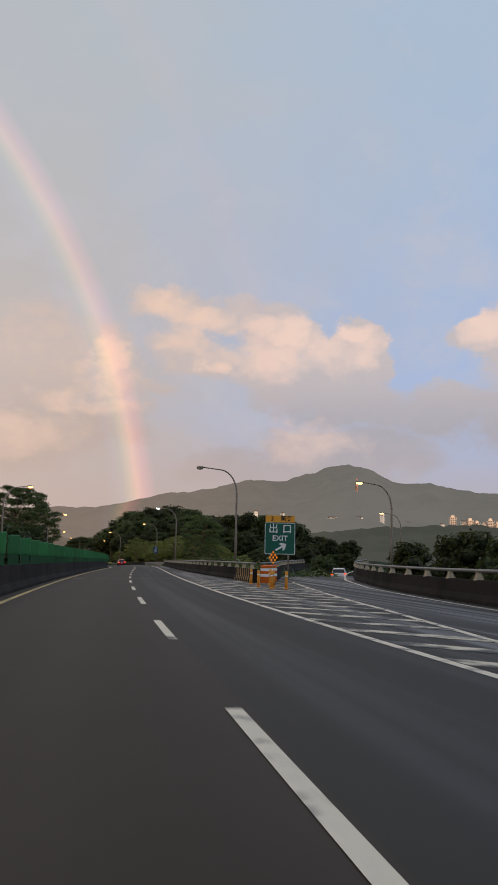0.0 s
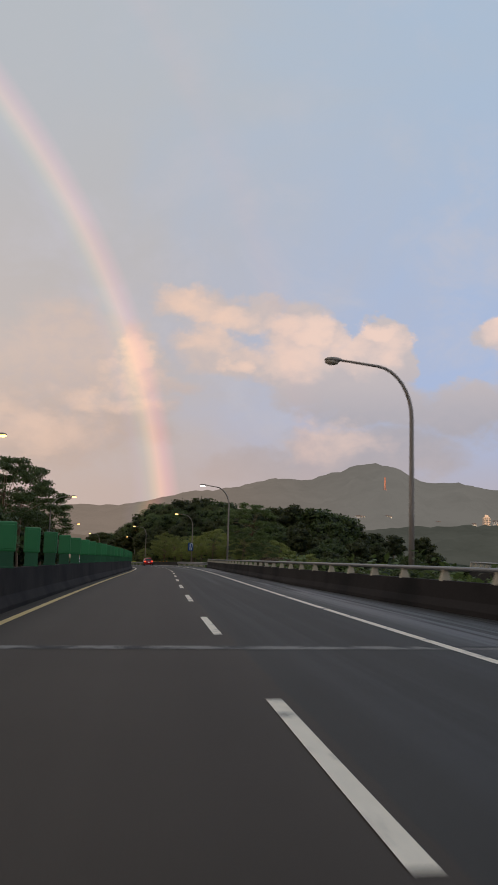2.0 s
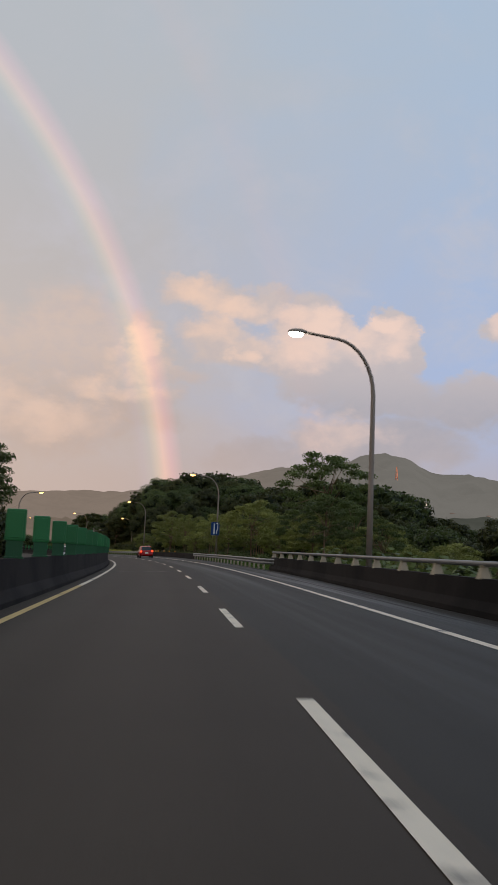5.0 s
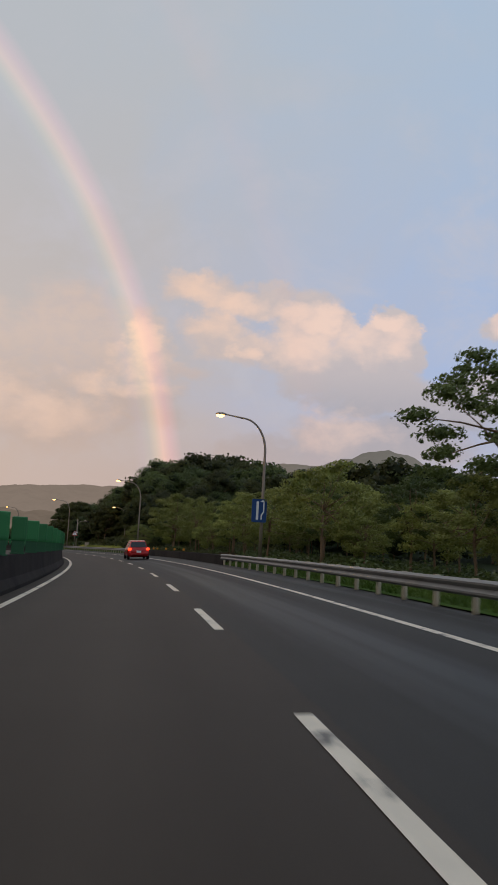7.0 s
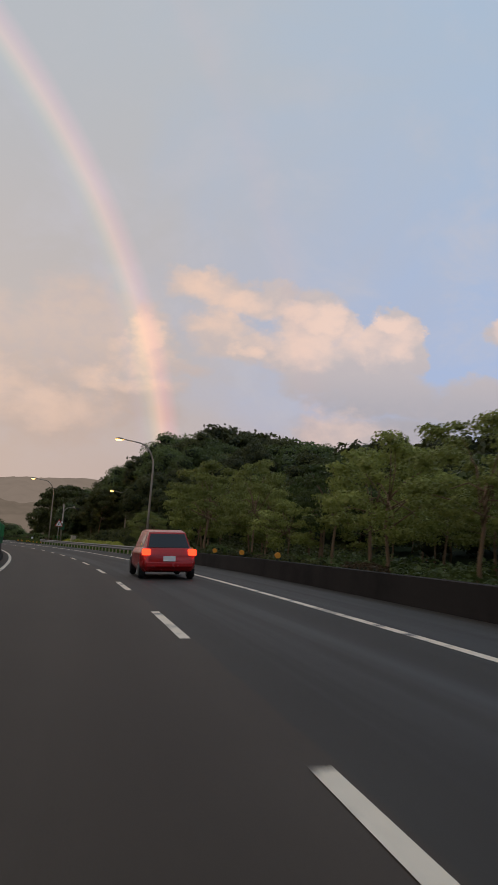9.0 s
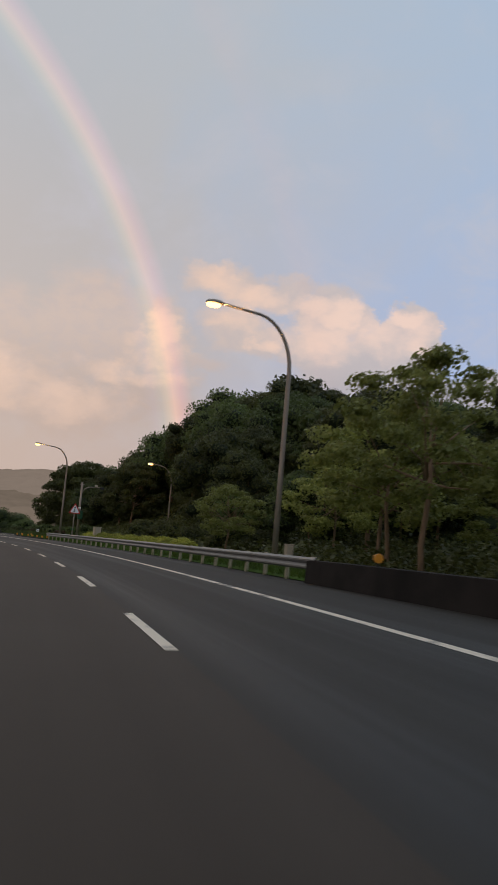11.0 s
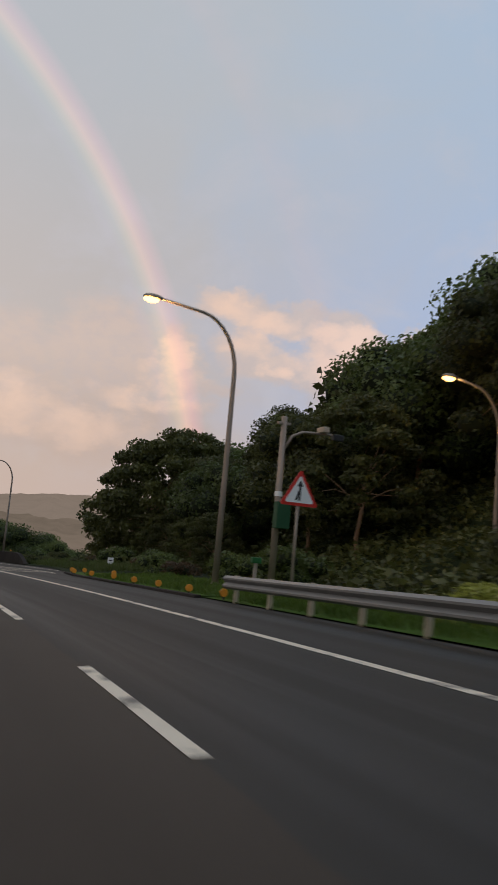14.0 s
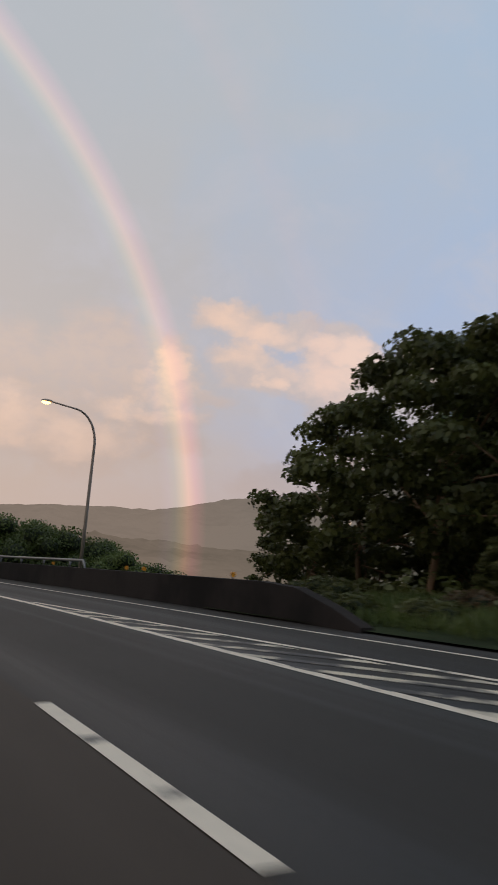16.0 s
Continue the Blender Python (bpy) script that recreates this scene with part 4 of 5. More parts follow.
def roadside_cabinet(s, lat, w, h, name, label, deep=0.6):
    t = thing(name, label, "cabinet", at(s, lat, -0.5, 6))
    bm = new_box(0, 0, 0.55, w * 0.9, deep * 0.85, 0.5, 0.01)
    part("plinth", bm, PALE_CONCRETE, t)
    part("body", new_box(0, 0, 0.8 + h / 2, w, deep, h, 0.02), CABINET_GREY, t)
    part("door", new_box(0, -deep / 2 - 0.012, 0.8 + h / 2, w * 0.84, 0.02, h * 0.84, 0.008), CABINET_GREY, t)
    part("roof", new_box(0, 0, 0.82 + h, w * 1.1, deep * 1.12, 0.05, 0.015), CABINET_GREY, t)
    part("handle", new_box(w * 0.32, -deep / 2 - 0.035, 0.8 + h / 2, 0.03, 0.03, 0.16, 0.008), POLE_STEEL, t)


roadside_cabinet(298.0, 9.3, 0.52, 0.98, "roadside_cabinet", "pale grey steel roadside cabinet behind the guardrail")
roadside_cabinet(256.5, 9.75, 0.28, 0.5, "meter_box", "small pale meter box behind the guardrail", 0.24)

# grass verges, kerb, reflectors
sheet("verge_rail", frange(146, 194, 3), lambda s: right_lat(s) - 0.05, lambda s: right_lat(s) + 4.5, 0.03, GRASS, "rough green verge grass behind the guardrail", "grass", cuts=3)
sheet("verge_bend", frange(246, 313, 3), lambda s: right_lat(s) - 0.05, lambda s: right_lat(s) + 5.5, 0.03, GRASS, "rough green verge grass behind the guardrail", "grass", cuts=3)
NOSE = ((310, 6.98), (312, 6.95), (320, 7.0), (327, 7.1), (330, 7.5))
sheet("verge_island", frange(311, 330, 2), lambda s: lin(s, NOSE) + 0.1, lambda s: lin(s, ((304, 14), (318, 14), (324, 11.5), (330, 8.2))), 0.06, GRASS, "mown grass island between motorway and ramp", "grass", cuts=3)
sheet("verge_merge", frange(318, 350, 3), lambda s: right_lat(s) - 0.3, lambda s: 18.0, 0.04, SOIL, "dark overgrown bank beside the merging ramp", "grass", cuts=3)
KERB = ((-0.08, 0.0), (-0.06, 0.07), (0.1, 0.08), (0.1, 0.0))
single("kerb", sweep(bmesh.new(), KERB, [(s, lin(s, NOSE)) for s in frange(311, 330, 2)]), CONCRETE, "dark concrete kerb along the grass island", "kerb", kind="structure")


def reflector():
    t = thing("kerb_reflector", "round amber reflector on a short stem by the kerb", "reflector", Matrix(), "kerb reflectors")
    part("stem", tube(bmesh.new(), [(0, 0, -0.05), (0, 0, 0.1)], 0.03, 8), SIGN_BLACK, t)
    bm = bmesh.new()
    bmesh.ops.create_cone(bm, cap_ends=True, segments=16, radius1=0.105, radius2=0.105, depth=0.06, matrix=pose(0, 0, 0.17, 90, 0, 0))
    bmesh.ops.bevel(bm, geom=bm.edges[:], offset=0.01, segments=1, affect="EDGES")
    part("lens", bm, AMBER_POST, t)
    return t


proto = reflector()
spots = [(309.6, 7.15), (312.1, 7.1), (315.0, 7.12), (317.8, 7.15), (321.0, 7.3), (324.0, 7.2), (326.8, 7.15), (328.9, 7.55), (328.0, 7.9), (324.6, 8.3)]
spots += [(s, right_lat(s) - 0.03) for s in (212.0, 217.5, 223.0, 229.0, 231.6, 235.8, 243.0)] + [(s, lin(s, MERGE_WALL)) for s in (349.0, 354.7, 356.2, 364.0)]
for i, (s, lat) in enumerate(spots):
    m = at(s, lat, 0.04 if 300 < s < 340 else 0.74 if s > 340 else 0.58)
    if i == 0:
        proto.matrix_world = m
    else:
        copy_thing(proto, m).scale = (0.6, 0.6, 0.6) if s > 340 else (1, 1, 1)
stems = thing("kilometre_plate", "small white plate on a post in the grass", "road plate", at(336.5, 11.6, 0.05))
part("plate", flat(bmesh.new(), rect(0, 0.42, 0.34, 0.42, 0.03), 0, 0.015), SIGN_WHITE, stems)
part("marks", flat(bmesh.new(), rect(0, 0.46, 0.2, 0.07), -0.004, 0.003), SIGN_BLACK, stems)
part("post", tube(bmesh.new(), [(0, 0.04, -0.1), (0, 0.04, 0.5)], 0.025, 8), POLE_STEEL, stems)
hyd = thing("valve_post", "green-topped service post in the grass", "service post", at(316.5, 11.0, 0.0))
part("post", tube(bmesh.new(), [(0, 0, -0.3), (0, 0, 0.85)], 0.07, 10), PALE_CONCRETE, hyd)
part("cap", new_box(0, 0, 0.95, 0.34, 0.2, 0.2, 0.03), GREEN_BOARD, hyd)


# ---- vehicles ----
def wheel(parent, x, y, r=0.32, w=0.2):
    bm = bmesh.new()
    bmesh.ops.create_cone(bm, cap_ends=True, segments=20, radius1=r, radius2=r, depth=w, matrix=pose(x, y, r, 0, 90, 0))
    bmesh.ops.bevel(bm, geom=[e for e in bm.edges if len(e.link_faces) == 2 and e.calc_face_angle(0) > 1], offset=0.04, segments=2, affect="EDGES")
    tyre = part("wheel", bm, TYRE, parent)
    bm = bmesh.new()
    bmesh.ops.create_cone(bm, cap_ends=True, segments=16, radius1=r * 0.62, radius2=r * 0.5, depth=w + 0.03, matrix=pose(x, y, r, 0, 90, 0))
    part("rim", bm, STEEL, tyre)


def car(name, label, m, paint_mat, length=4.4, width=1.75, height=1.55, lights=None):
    """A hatchback, nose to +y. Sections along its length give the shell and the cabin."""
    t = thing(name, label, "car", m)
    hl = length / 2
    secs = ((-hl, 0.42, 0.78, 0.84), (-hl + 0.12, 0.28, 0.98, 0.94), (-hl + 0.5, 0.22, 1.0, 1.0), (0.0, 0.2, 0.96, 1.0), (hl - 1.2, 0.22, 0.93, 0.98), (hl - 0.35, 0.26, 0.78, 0.9), (hl, 0.36, 0.6, 0.72))
    bm = bmesh.new()
    rings = []
    for y, z0, z1, k in secs:
        w = width / 2 * k
        rings.append([bm.verts.new(p) for p in ((-w * 0.86, y, z0), (-w, y, z0 + 0.18), (-w, y, z1 - 0.18), (-w * 0.9, y, z1), (w * 0.9, y, z1), (w, y, z1 - 0.18), (w, y, z0 + 0.18), (w * 0.86, y, z0))])
    for a, b in zip(rings, rings[1:]):
        for k in range(8):
            bm.faces.new((a[k], a[(k + 1) % 8], b[(k + 1) % 8], b[k]))
    bm.faces.new(rings[0])
    bm.faces.new(rings[-1])
    bmesh.ops.recalc_face_normals(bm, faces=bm.faces)
    bmesh.ops.bevel(bm, geom=bm.edges[:], offset=0.045, segments=2, affect="EDGES", profile=0.6)
    part("body", bm, paint_mat, t, smooth=True)
    bm = bmesh.new()
    cab = ((-hl + 0.22, 0.93, 0.80), (-hl + 0.62, height - 0.08, 0.66), (-0.5, height, 0.68), (0.3, height - 0.05, 0.68), (hl - 1.25, 0.9, 0.84))
    rings = [[bm.verts.new((sx * width / 2 * k, y, z)) for sx, y, z in ((-1, y0, z0), (1, y0, z0))] for y0, z0, k in cab]
    base = [[bm.verts.new((sx * width / 2 * 0.9, y0, 0.9)) for sx in (-1, 1)] for y0, z0, k in cab]
    for i in range(len(cab) - 1):
        bm.faces.new((rings[i][0], rings[i][1], rings[i + 1][1], rings[i + 1][0]))
        bm.faces.new((rings[i][0], rings[i + 1][0], base[i + 1][0], base[i][0]))
        bm.faces.new((rings[i][1], base[i][1], base[i + 1][1], rings[i + 1][1]))
    bmesh.ops.recalc_face_normals(bm, faces=bm.faces)
    part("cabin", bm, paint_mat, t)
    bm = bmesh.new()
    vs = [bm.verts.new(p) for p in ((-width * 0.37, -hl + 0.22, 1.0), (width * 0.37, -hl + 0.22, 1.0), (width * 0.31, -hl + 0.55, height - 0.13), (-width * 0.31, -hl + 0.55, height - 0.13))]
    bm.faces.new(vs)
    bmesh.ops.translate(bm, verts=bm.verts, vec=(0, -0.035, 0.0))
    part("rear_window", bm, CAR_GLASS, t)
    bm = bmesh.new()
    vs = [bm.verts.new(p) for p in ((-width * 0.39, hl - 1.27, 0.95), (width * 0.39, hl - 1.27, 0.95), (width * 0.31, 0.36, height - 0.1), (-width * 0.31, 0.36, height - 0.1))]
    bm.faces.new(vs)
    bmesh.ops.translate(bm, verts=bm.verts, vec=(0, 0.03, 0.03))
    part("windscreen", bm, CAR_GLASS, t)
    for sx in (-1, 1):
        bm = bmesh.new()
        bm.faces.new([bm.verts.new((sx * (width / 2 * k + 0.012), y, z)) for y, z, k in ((-hl + 0.75, 0.97, 0.86), (hl - 1.5, 0.97, 0.86), (0.2, height - 0.14, 0.70), (-hl + 0.85, height - 0.17, 0.70))])
        part("side_window", bm, CAR_GLASS, t)
        part("tail_light", new_box(sx * width * 0.41, -hl + 0.06, 0.86, 0.26, 0.16, 0.2, 0.03), TAIL_GLOW, t)
        part("headlight", new_box(sx * width * 0.36, hl - 0.05, 0.62, 0.3, 0.16, 0.13, 0.03), lights or SIGN_WHITE, t)
        for y in (-hl + 0.75, hl - 0.85):
            wheel(t, sx * (width / 2 - 0.1), y)
    part("bumper", new_box(0, -hl + 0.02, 0.48, width * 0.84, 0.16, 0.16, 0.04), paint_mat, t)
    part("number_plate", new_box(0, -hl - 0.02, 0.66, 0.38, 0.03, 0.16, 0.005), SIGN_WHITE, t)
    return t


def on_road(s, lat, z=0.0, turn=0.0):
    """A pose that leans with the banked surface."""
    return at(s, lat, z) @ Matrix.Rotation(-math.atan(float(np.interp(s, SV, BV))), 4, "Y") @ Matrix.Rotation(radians(turn), 4, "Z")


car("red_car", "glossy red hatchback with lit tail lights on the motorway", on_road(213.0, 3.1), CAR_RED)
car("white_car", "white car with lit tail lights on the motorway", on_road(425.0, 0.2), CAR_WHITE, 4.6, 1.8, 1.48)
car("ramp_car", "white car driving down the exit ramp", on_road(94.0, 24.2, -1.4, -16), CAR_WHITE, 4.5, 1.8, 1.5)
car("oncoming_car", "white oncoming car with headlights beyond the median", on_road(123.0, -6.9, -0.02, 180), CAR_WHITE, 4.4, 1.75, 1.5, HEADLIGHT)
car("oncoming_car", "pale oncoming car with headlights beyond the median", on_road(176.0, -6.6, -0.02, 180), CAR_WHITE, 4.4, 1.75, 1.5, HEADLIGHT)


def truck(m):
    t = thing("flatbed_truck", "small white flatbed truck with brown drop sides", "truck", m)
    part("cab", new_box(0, 1.6, 1.2, 1.6, 1.4, 1.6, 0.1), CAR_WHITE, t)
    part("bed", new_box(0, -0.9, 0.82, 1.7, 3.2, 0.14, 0.02), CAR_WHITE, t)
    part("tailgate", new_box(0, -2.5, 1.02, 1.7, 0.06, 0.36, 0.01), CAR_WHITE, t)
    for sx in (-1, 1):
        part("side_board", new_box(sx * 0.84, -0.9, 1.35, 0.05, 3.1, 0.95, 0.01), TRUCK_BED, t)
        part("stake", new_box(sx * 0.82, -2.48, 1.45, 0.07, 0.07, 1.1, 0.01), CAR_WHITE, t)
        part("tail_light", new_box(sx * 0.66, -2.54, 0.6, 0.22, 0.05, 0.14, 0.01), TAIL_GLOW, t)
        for y in (1.6, -1.5):
            wheel(t, sx * 0.7, y, 0.33, 0.2)
    part("headboard", new_box(0, 0.72, 1.5, 1.66, 0.05, 1.1, 0.01), TRUCK_BED, t)
    part("cab_window", new_box(0, 0.885, 1.65, 1.2, 0.03, 0.4, 0.01), CAR_GLASS, t)
    part("bumper", new_box(0, -2.5, 0.5, 1.6, 0.1, 0.14, 0.02), SIGN_BLACK, t)


truck(on_road(372.0, -0.3))


# ---- trees ----
def leaf_mesh(name, centres, normals, size, mat, rng, fold=0.35, aspect=0.6, up=False):
    """Many small folded leaves, four corners each."""
    n = len(centres)
    nr = normals + rng.normal(0, 0.55, (n, 3))
    nr /= np.linalg.norm(nr, axis=1)[:, None]
    a = np.cross(nr, rng.normal(0, 1, (n, 3)))
    a /= np.linalg.norm(a, axis=1)[:, None] + 1e-9
    if up:
        a = np.stack((rng.normal(0, 0.3, n), rng.normal(0, 0.3, n), np.ones(n)), 1)
    b = np.cross(nr, a)
    sz = size * rng.uniform(0.6, 1.35, (n, 1))
    v = np.empty((n, 4, 3))
    v[:, 0] = centres - a * sz
    v[:, 1] = centres - b * sz * aspect + nr * sz * fold
    v[:, 2] = centres + a * sz
    v[:, 3] = centres + b * sz * aspect + nr * sz * fold * rng.uniform(-1, 1, (n, 1))
    idx = np.arange(n * 4).reshape(n, 4)
    me = bpy.data.meshes.new(name)
    me.vertices.add(n * 4)
    me.vertices.foreach_set("co", v.ravel())
    me.loops.add(n * 4)
    me.loops.foreach_set("vertex_index", idx.ravel())
    me.polygons.add(n)
    me.polygons.foreach_set("loop_start", np.arange(n) * 4)
    me.polygons.foreach_set("loop_total", np.full(n, 4))
    me.update(calc_edges=True)
    me.materials.append(mat)
    return me


def crown_points(clumps, count, rng, fill=0.35):
    """Places and outward directions on the outer shells of round clumps (x, y, z, radius, flatness)."""
    area = np.array([c[3] ** 2 for c in clumps])
    pick = rng.choice(len(clumps), count, p=area / area.sum())
    C = np.array(clumps)[pick]
    d = rng.normal(0, 1, (count, 3))
    d /= np.linalg.norm(d, axis=1)[:, None]
    d[:, 2] = np.where((d[:, 2] < -0.3) & (rng.random(count) < 0.6), -d[:, 2], d[:, 2])
    r = C[:, 3:4] * (1 - fill * rng.random((count, 1)) ** 1.5) * (1 + 0.055 * rng.normal(0, 1, (count, 1)))
    off = d * r
    off[:, 2] *= C[:, 4]
    return C[:, :3] + off, d


# Dark lumps within the clumps stand in for the crown's inner shade.
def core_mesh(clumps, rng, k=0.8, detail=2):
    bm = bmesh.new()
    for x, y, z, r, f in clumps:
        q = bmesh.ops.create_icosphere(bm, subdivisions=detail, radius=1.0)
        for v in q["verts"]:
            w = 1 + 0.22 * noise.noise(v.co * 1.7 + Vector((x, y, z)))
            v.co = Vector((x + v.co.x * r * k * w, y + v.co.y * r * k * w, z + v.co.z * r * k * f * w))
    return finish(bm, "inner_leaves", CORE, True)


def limbs(bm, base, tips, trunk_r, rng, trunk_top):
    """A tapered trunk that forks towards the clumps."""
    top = Vector(trunk_top)
    lean = Vector((rng.uniform(-0.2, 0.2), rng.uniform(-0.2, 0.2), 0))
    pts = [Vector(base), Vector(base).lerp(top, 0.35) + lean, Vector(base).lerp(top, 0.7) - lean * 0.4, top]
    tube(bm, pts, [trunk_r * 1.25, trunk_r, trunk_r * 0.85, trunk_r * 0.62], 9)
    for tip in tips:
        tip = Vector(tip)
        start = pts[1].lerp(top, rng.uniform(0.45, 1.0))
        mid = start.lerp(tip, 0.5) + Vector((rng.uniform(-0.3, 0.3), rng.uniform(-0.3, 0.3), rng.uniform(-0.1, 0.5)))
        tube(bm, [start, mid, tip], [trunk_r * 0.45, trunk_r * 0.28, trunk_r * 0.1], 6)


def tree(seed, height, spread, trunk, leaf, size, count, label, clump_n=16, clump_r=0.34, flat_k=0.75, core=True, openness=0.0, name="tree", detail=2):
    """A broadleaf tree: trunk with limbs, and a crown of clumps covered in leaves."""
    rng = np.random.default_rng(seed)
    t = thing(name, label, "tree", Matrix(), "roadside trees")
    c0 = height * trunk
    clumps = []
    for i in range(clump_n):
        u = (i + 0.5) / clump_n
        a = i * 2.39996 + rng.uniform(-0.3, 0.3)
        zz = c0 + (height - c0) * (0.12 + 0.76 * u + rng.uniform(-0.06, 0.06))
        prof = math.sin(math.pi * (0.18 + 0.74 * u)) ** 0.8
        rad = spread * prof * rng.uniform(0.55, 0.85)
        r = spread * clump_r * rng.uniform(0.75, 1.25)
        clumps.append((rad * math.cos(a), rad * math.sin(a), min(zz, height - r * flat_k), r, flat_k))
    clumps.append((spread * 0.1, 0, height * 0.94 - spread * clump_r * flat_k, spread * clump_r * 1.1, flat_k))
    if not openness:
        clumps.append((0, 0, (height + c0) / 2, spread * 0.55, (height - c0) * 0.45 / (spread * 0.55)))
    p, d = crown_points(clumps, count, rng, 0.5 + openness)
    crown = part("crown", leaf_mesh("crown", p, d, size, leaf, rng), None, t)
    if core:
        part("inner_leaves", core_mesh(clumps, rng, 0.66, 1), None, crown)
    bm = bmesh.new()
    order = sorted(range(len(clumps)), key=lambda q: rng.random())[: 14]
    limbs(bm, (0, 0, -0.6), [clumps[q][:3] for q in order], max(0.06, height * 0.0125), rng, (0, 0, c0 + (height - c0) * 0.45))
    part("trunk", bm, BARK, t, smooth=True)
    return t


KINDS = {
    "dense": [tree(11, 9.5, 4.2, 0.12, LEAF_DARK, 0.115, 14000, "dense dark broadleaf tree on the wooded slope", 18, 0.36),
              tree(12, 11.0, 4.0, 0.15, LEAF_DARK, 0.115, 14000, "tall dense dark tree on the wooded slope", 20, 0.34),
              tree(13, 8.0, 4.6, 0.1, LEAF_MID, 0.115, 14000, "rounded green broadleaf tree on the wooded slope", 18, 0.36)],
    "edge": [tree(51, 10.0, 4.2, 0.1, LEAF_DARK, 0.115, 15000, "dark green tree with open crown at the wood's edge", 46, 0.185, 0.62, False, 0.3),
             tree(52, 9.0, 4.3, 0.08, LEAF_DARK, 0.115, 15000, "spreading dark tree with open crown at the wood's edge", 46, 0.19, 0.6, False, 0.3)],
    "mass": [tree(14, 9.5, 4.6, 0.1, LEAF_DARK, 0.30, 2600, "dense dark broadleaf tree in the hillside wood", 18, 0.36, detail=1),
             tree(15, 8.0, 4.8, 0.1, LEAF_MID, 0.30, 2600, "rounded green broadleaf tree in the hillside wood", 18, 0.36, detail=1)],
    "airy": [tree(21, 8.5, 3.8, 0.26, LEAF_LIGHT, 0.095, 9000, "light green roadside tree with slender forking trunk", 30, 0.22, 0.5, False, 0.45),
             tree(22, 7.0, 3.7, 0.24, LEAF_LIGHT, 0.095, 8500, "light green spreading roadside tree with pale trunk", 28, 0.23, 0.45, False, 0.45),
             tree(23, 9.5, 3.8, 0.28, LEAF_MID, 0.10, 9000, "green roadside tree with open layered crown", 32, 0.22, 0.45, False, 0.45)],
    "bush": [tree(31, 3.2, 2.4, 0.0, LEAF_MID, 0.12, 3600, "low green bush beside the road", 12, 0.4, 0.8, detail=1),
             tree(32, 2.4, 2.2, 0.0, LEAF_DARK, 0.12, 3200, "low dark bush beside the road", 12, 0.4, 0.8, detail=1),
             tree(33, 2.2, 2.0, 0.0, LEAF_DRY, 0.11, 3200, "low russet dry bush beside the road", 12, 0.4, 0.8, detail=1)],
    "tall": [tree(41, 13.0, 5.6, 0.36, LEAF_MID, 0.12, 12000, "tall spreading tree standing over the roadside wood", 34, 0.2, 0.42, False, 0.4)],
}
FAR_WOOD = []
PLACED = {id(o): False for v in KINDS.values() for o in v}


def plant(kind, which, x, y, z, scale, turn, label=""):
    o = KINDS[kind][which]
    if kind == "mass":
        FAR_WOOD.append((which, Matrix.LocRotScale((x, y, z), Euler((0, 0, turn)), (scale, scale, scale))))
        return o
    m = Matrix.LocRotScale((x, y, z), Euler((0, 0, turn)), None)
    if not PLACED[id(o)]:
        PLACED[id(o)] = True
        o.matrix_world = m
        o.scale = (scale, scale, scale * 1.0)
        return o
    c = copy_thing(o, m)
    c.scale = (scale, scale, scale)
    return c


rnd = random.Random(17)


def grow(kind, s, lat, scale, which=None, dz=0.0):
    p = road(s, lat)
    z = float(ground_height(np.array([p.x]), np.array([p.y]))[0])
    return plant(kind, rnd.randrange(len(KINDS[kind])) if which is None else which, p.x, p.y, z + dz, scale, rnd.uniform(0, 6.28))


# wooded hills to the right of the bend; beyond the last tree the ground falls to the valley
def wood(kind, s0, s1, l0, l1, step, scale):
    s = s0
    while s < s1:
        l = l0
        while l < l1:
            q, w = s + rnd.uniform(-0.4, 0.4) * step, l + rnd.uniform(-0.4, 0.4) * step
            p = road(q, w)
            k = scale * rnd.uniform(0.8, 1.2)
            if kind == "dense" and p.y > 325 and p.x < -54:
                k = min(k, 0.86)
            if not (kind in ("dense", "mass") and w > 0 and p.y > 325 and p.x < -69 and s < 395):
                grow(kind, q, w, k)
            l += step
        s += step


wood("dense", 272, 296, 19, 34, 6.8, 0.84)
wood("dense", 296, 330, 24.5, 36, 6.5, 0.95)
wood("dense", 330, 372, 20, 34, 6.5, 1.0)
wood("mass", 215, 262, 26, 36, 7.0, 0.72)
wood("mass", 222, 260, 38, 70, 9.0, 0.55)
wood("mass", 260, 372, 36, 70, 9.0, 1.0)
wood("mass", 165, 222, 30, 58, 9.5, 0.5)
wood("mass", 118, 165, 38, 82, 10.5, 0.36)
wood("airy", 198, 264, 18.5, 25, 6.0, 0.78)
wood("airy", 158, 192, 15.5, 23, 5.6, 0.6)
wood("edge", 330, 352, 17.5, 20.5, 5.0, 0.45)
wood("bush", 70, 148, 11.5, 16, 5.5, 0.5)
wood("mass", 60, 114, 40, 82, 10.0, 0.88)
wood("bush", 214, 246, 10.6, 12.5, 2.6, 0.38)
wood("mass", 420, 520, 26, 50, 13, 0.7)
wood("mass", 110, 250, -30, -19, 9.0, 0.95)
wood("mass", 260, 420, -34, -19, 12, 0.8)
wood("bush", 318, 352, 13.6, 16.0, 3.6, 0.5)
for s, lat in ((346.0, 9.7), (344.0, 10.2), (349.5, 9.9), (341.0, 11.0)):
    grow("bush", s, lat, 0.42, 1)
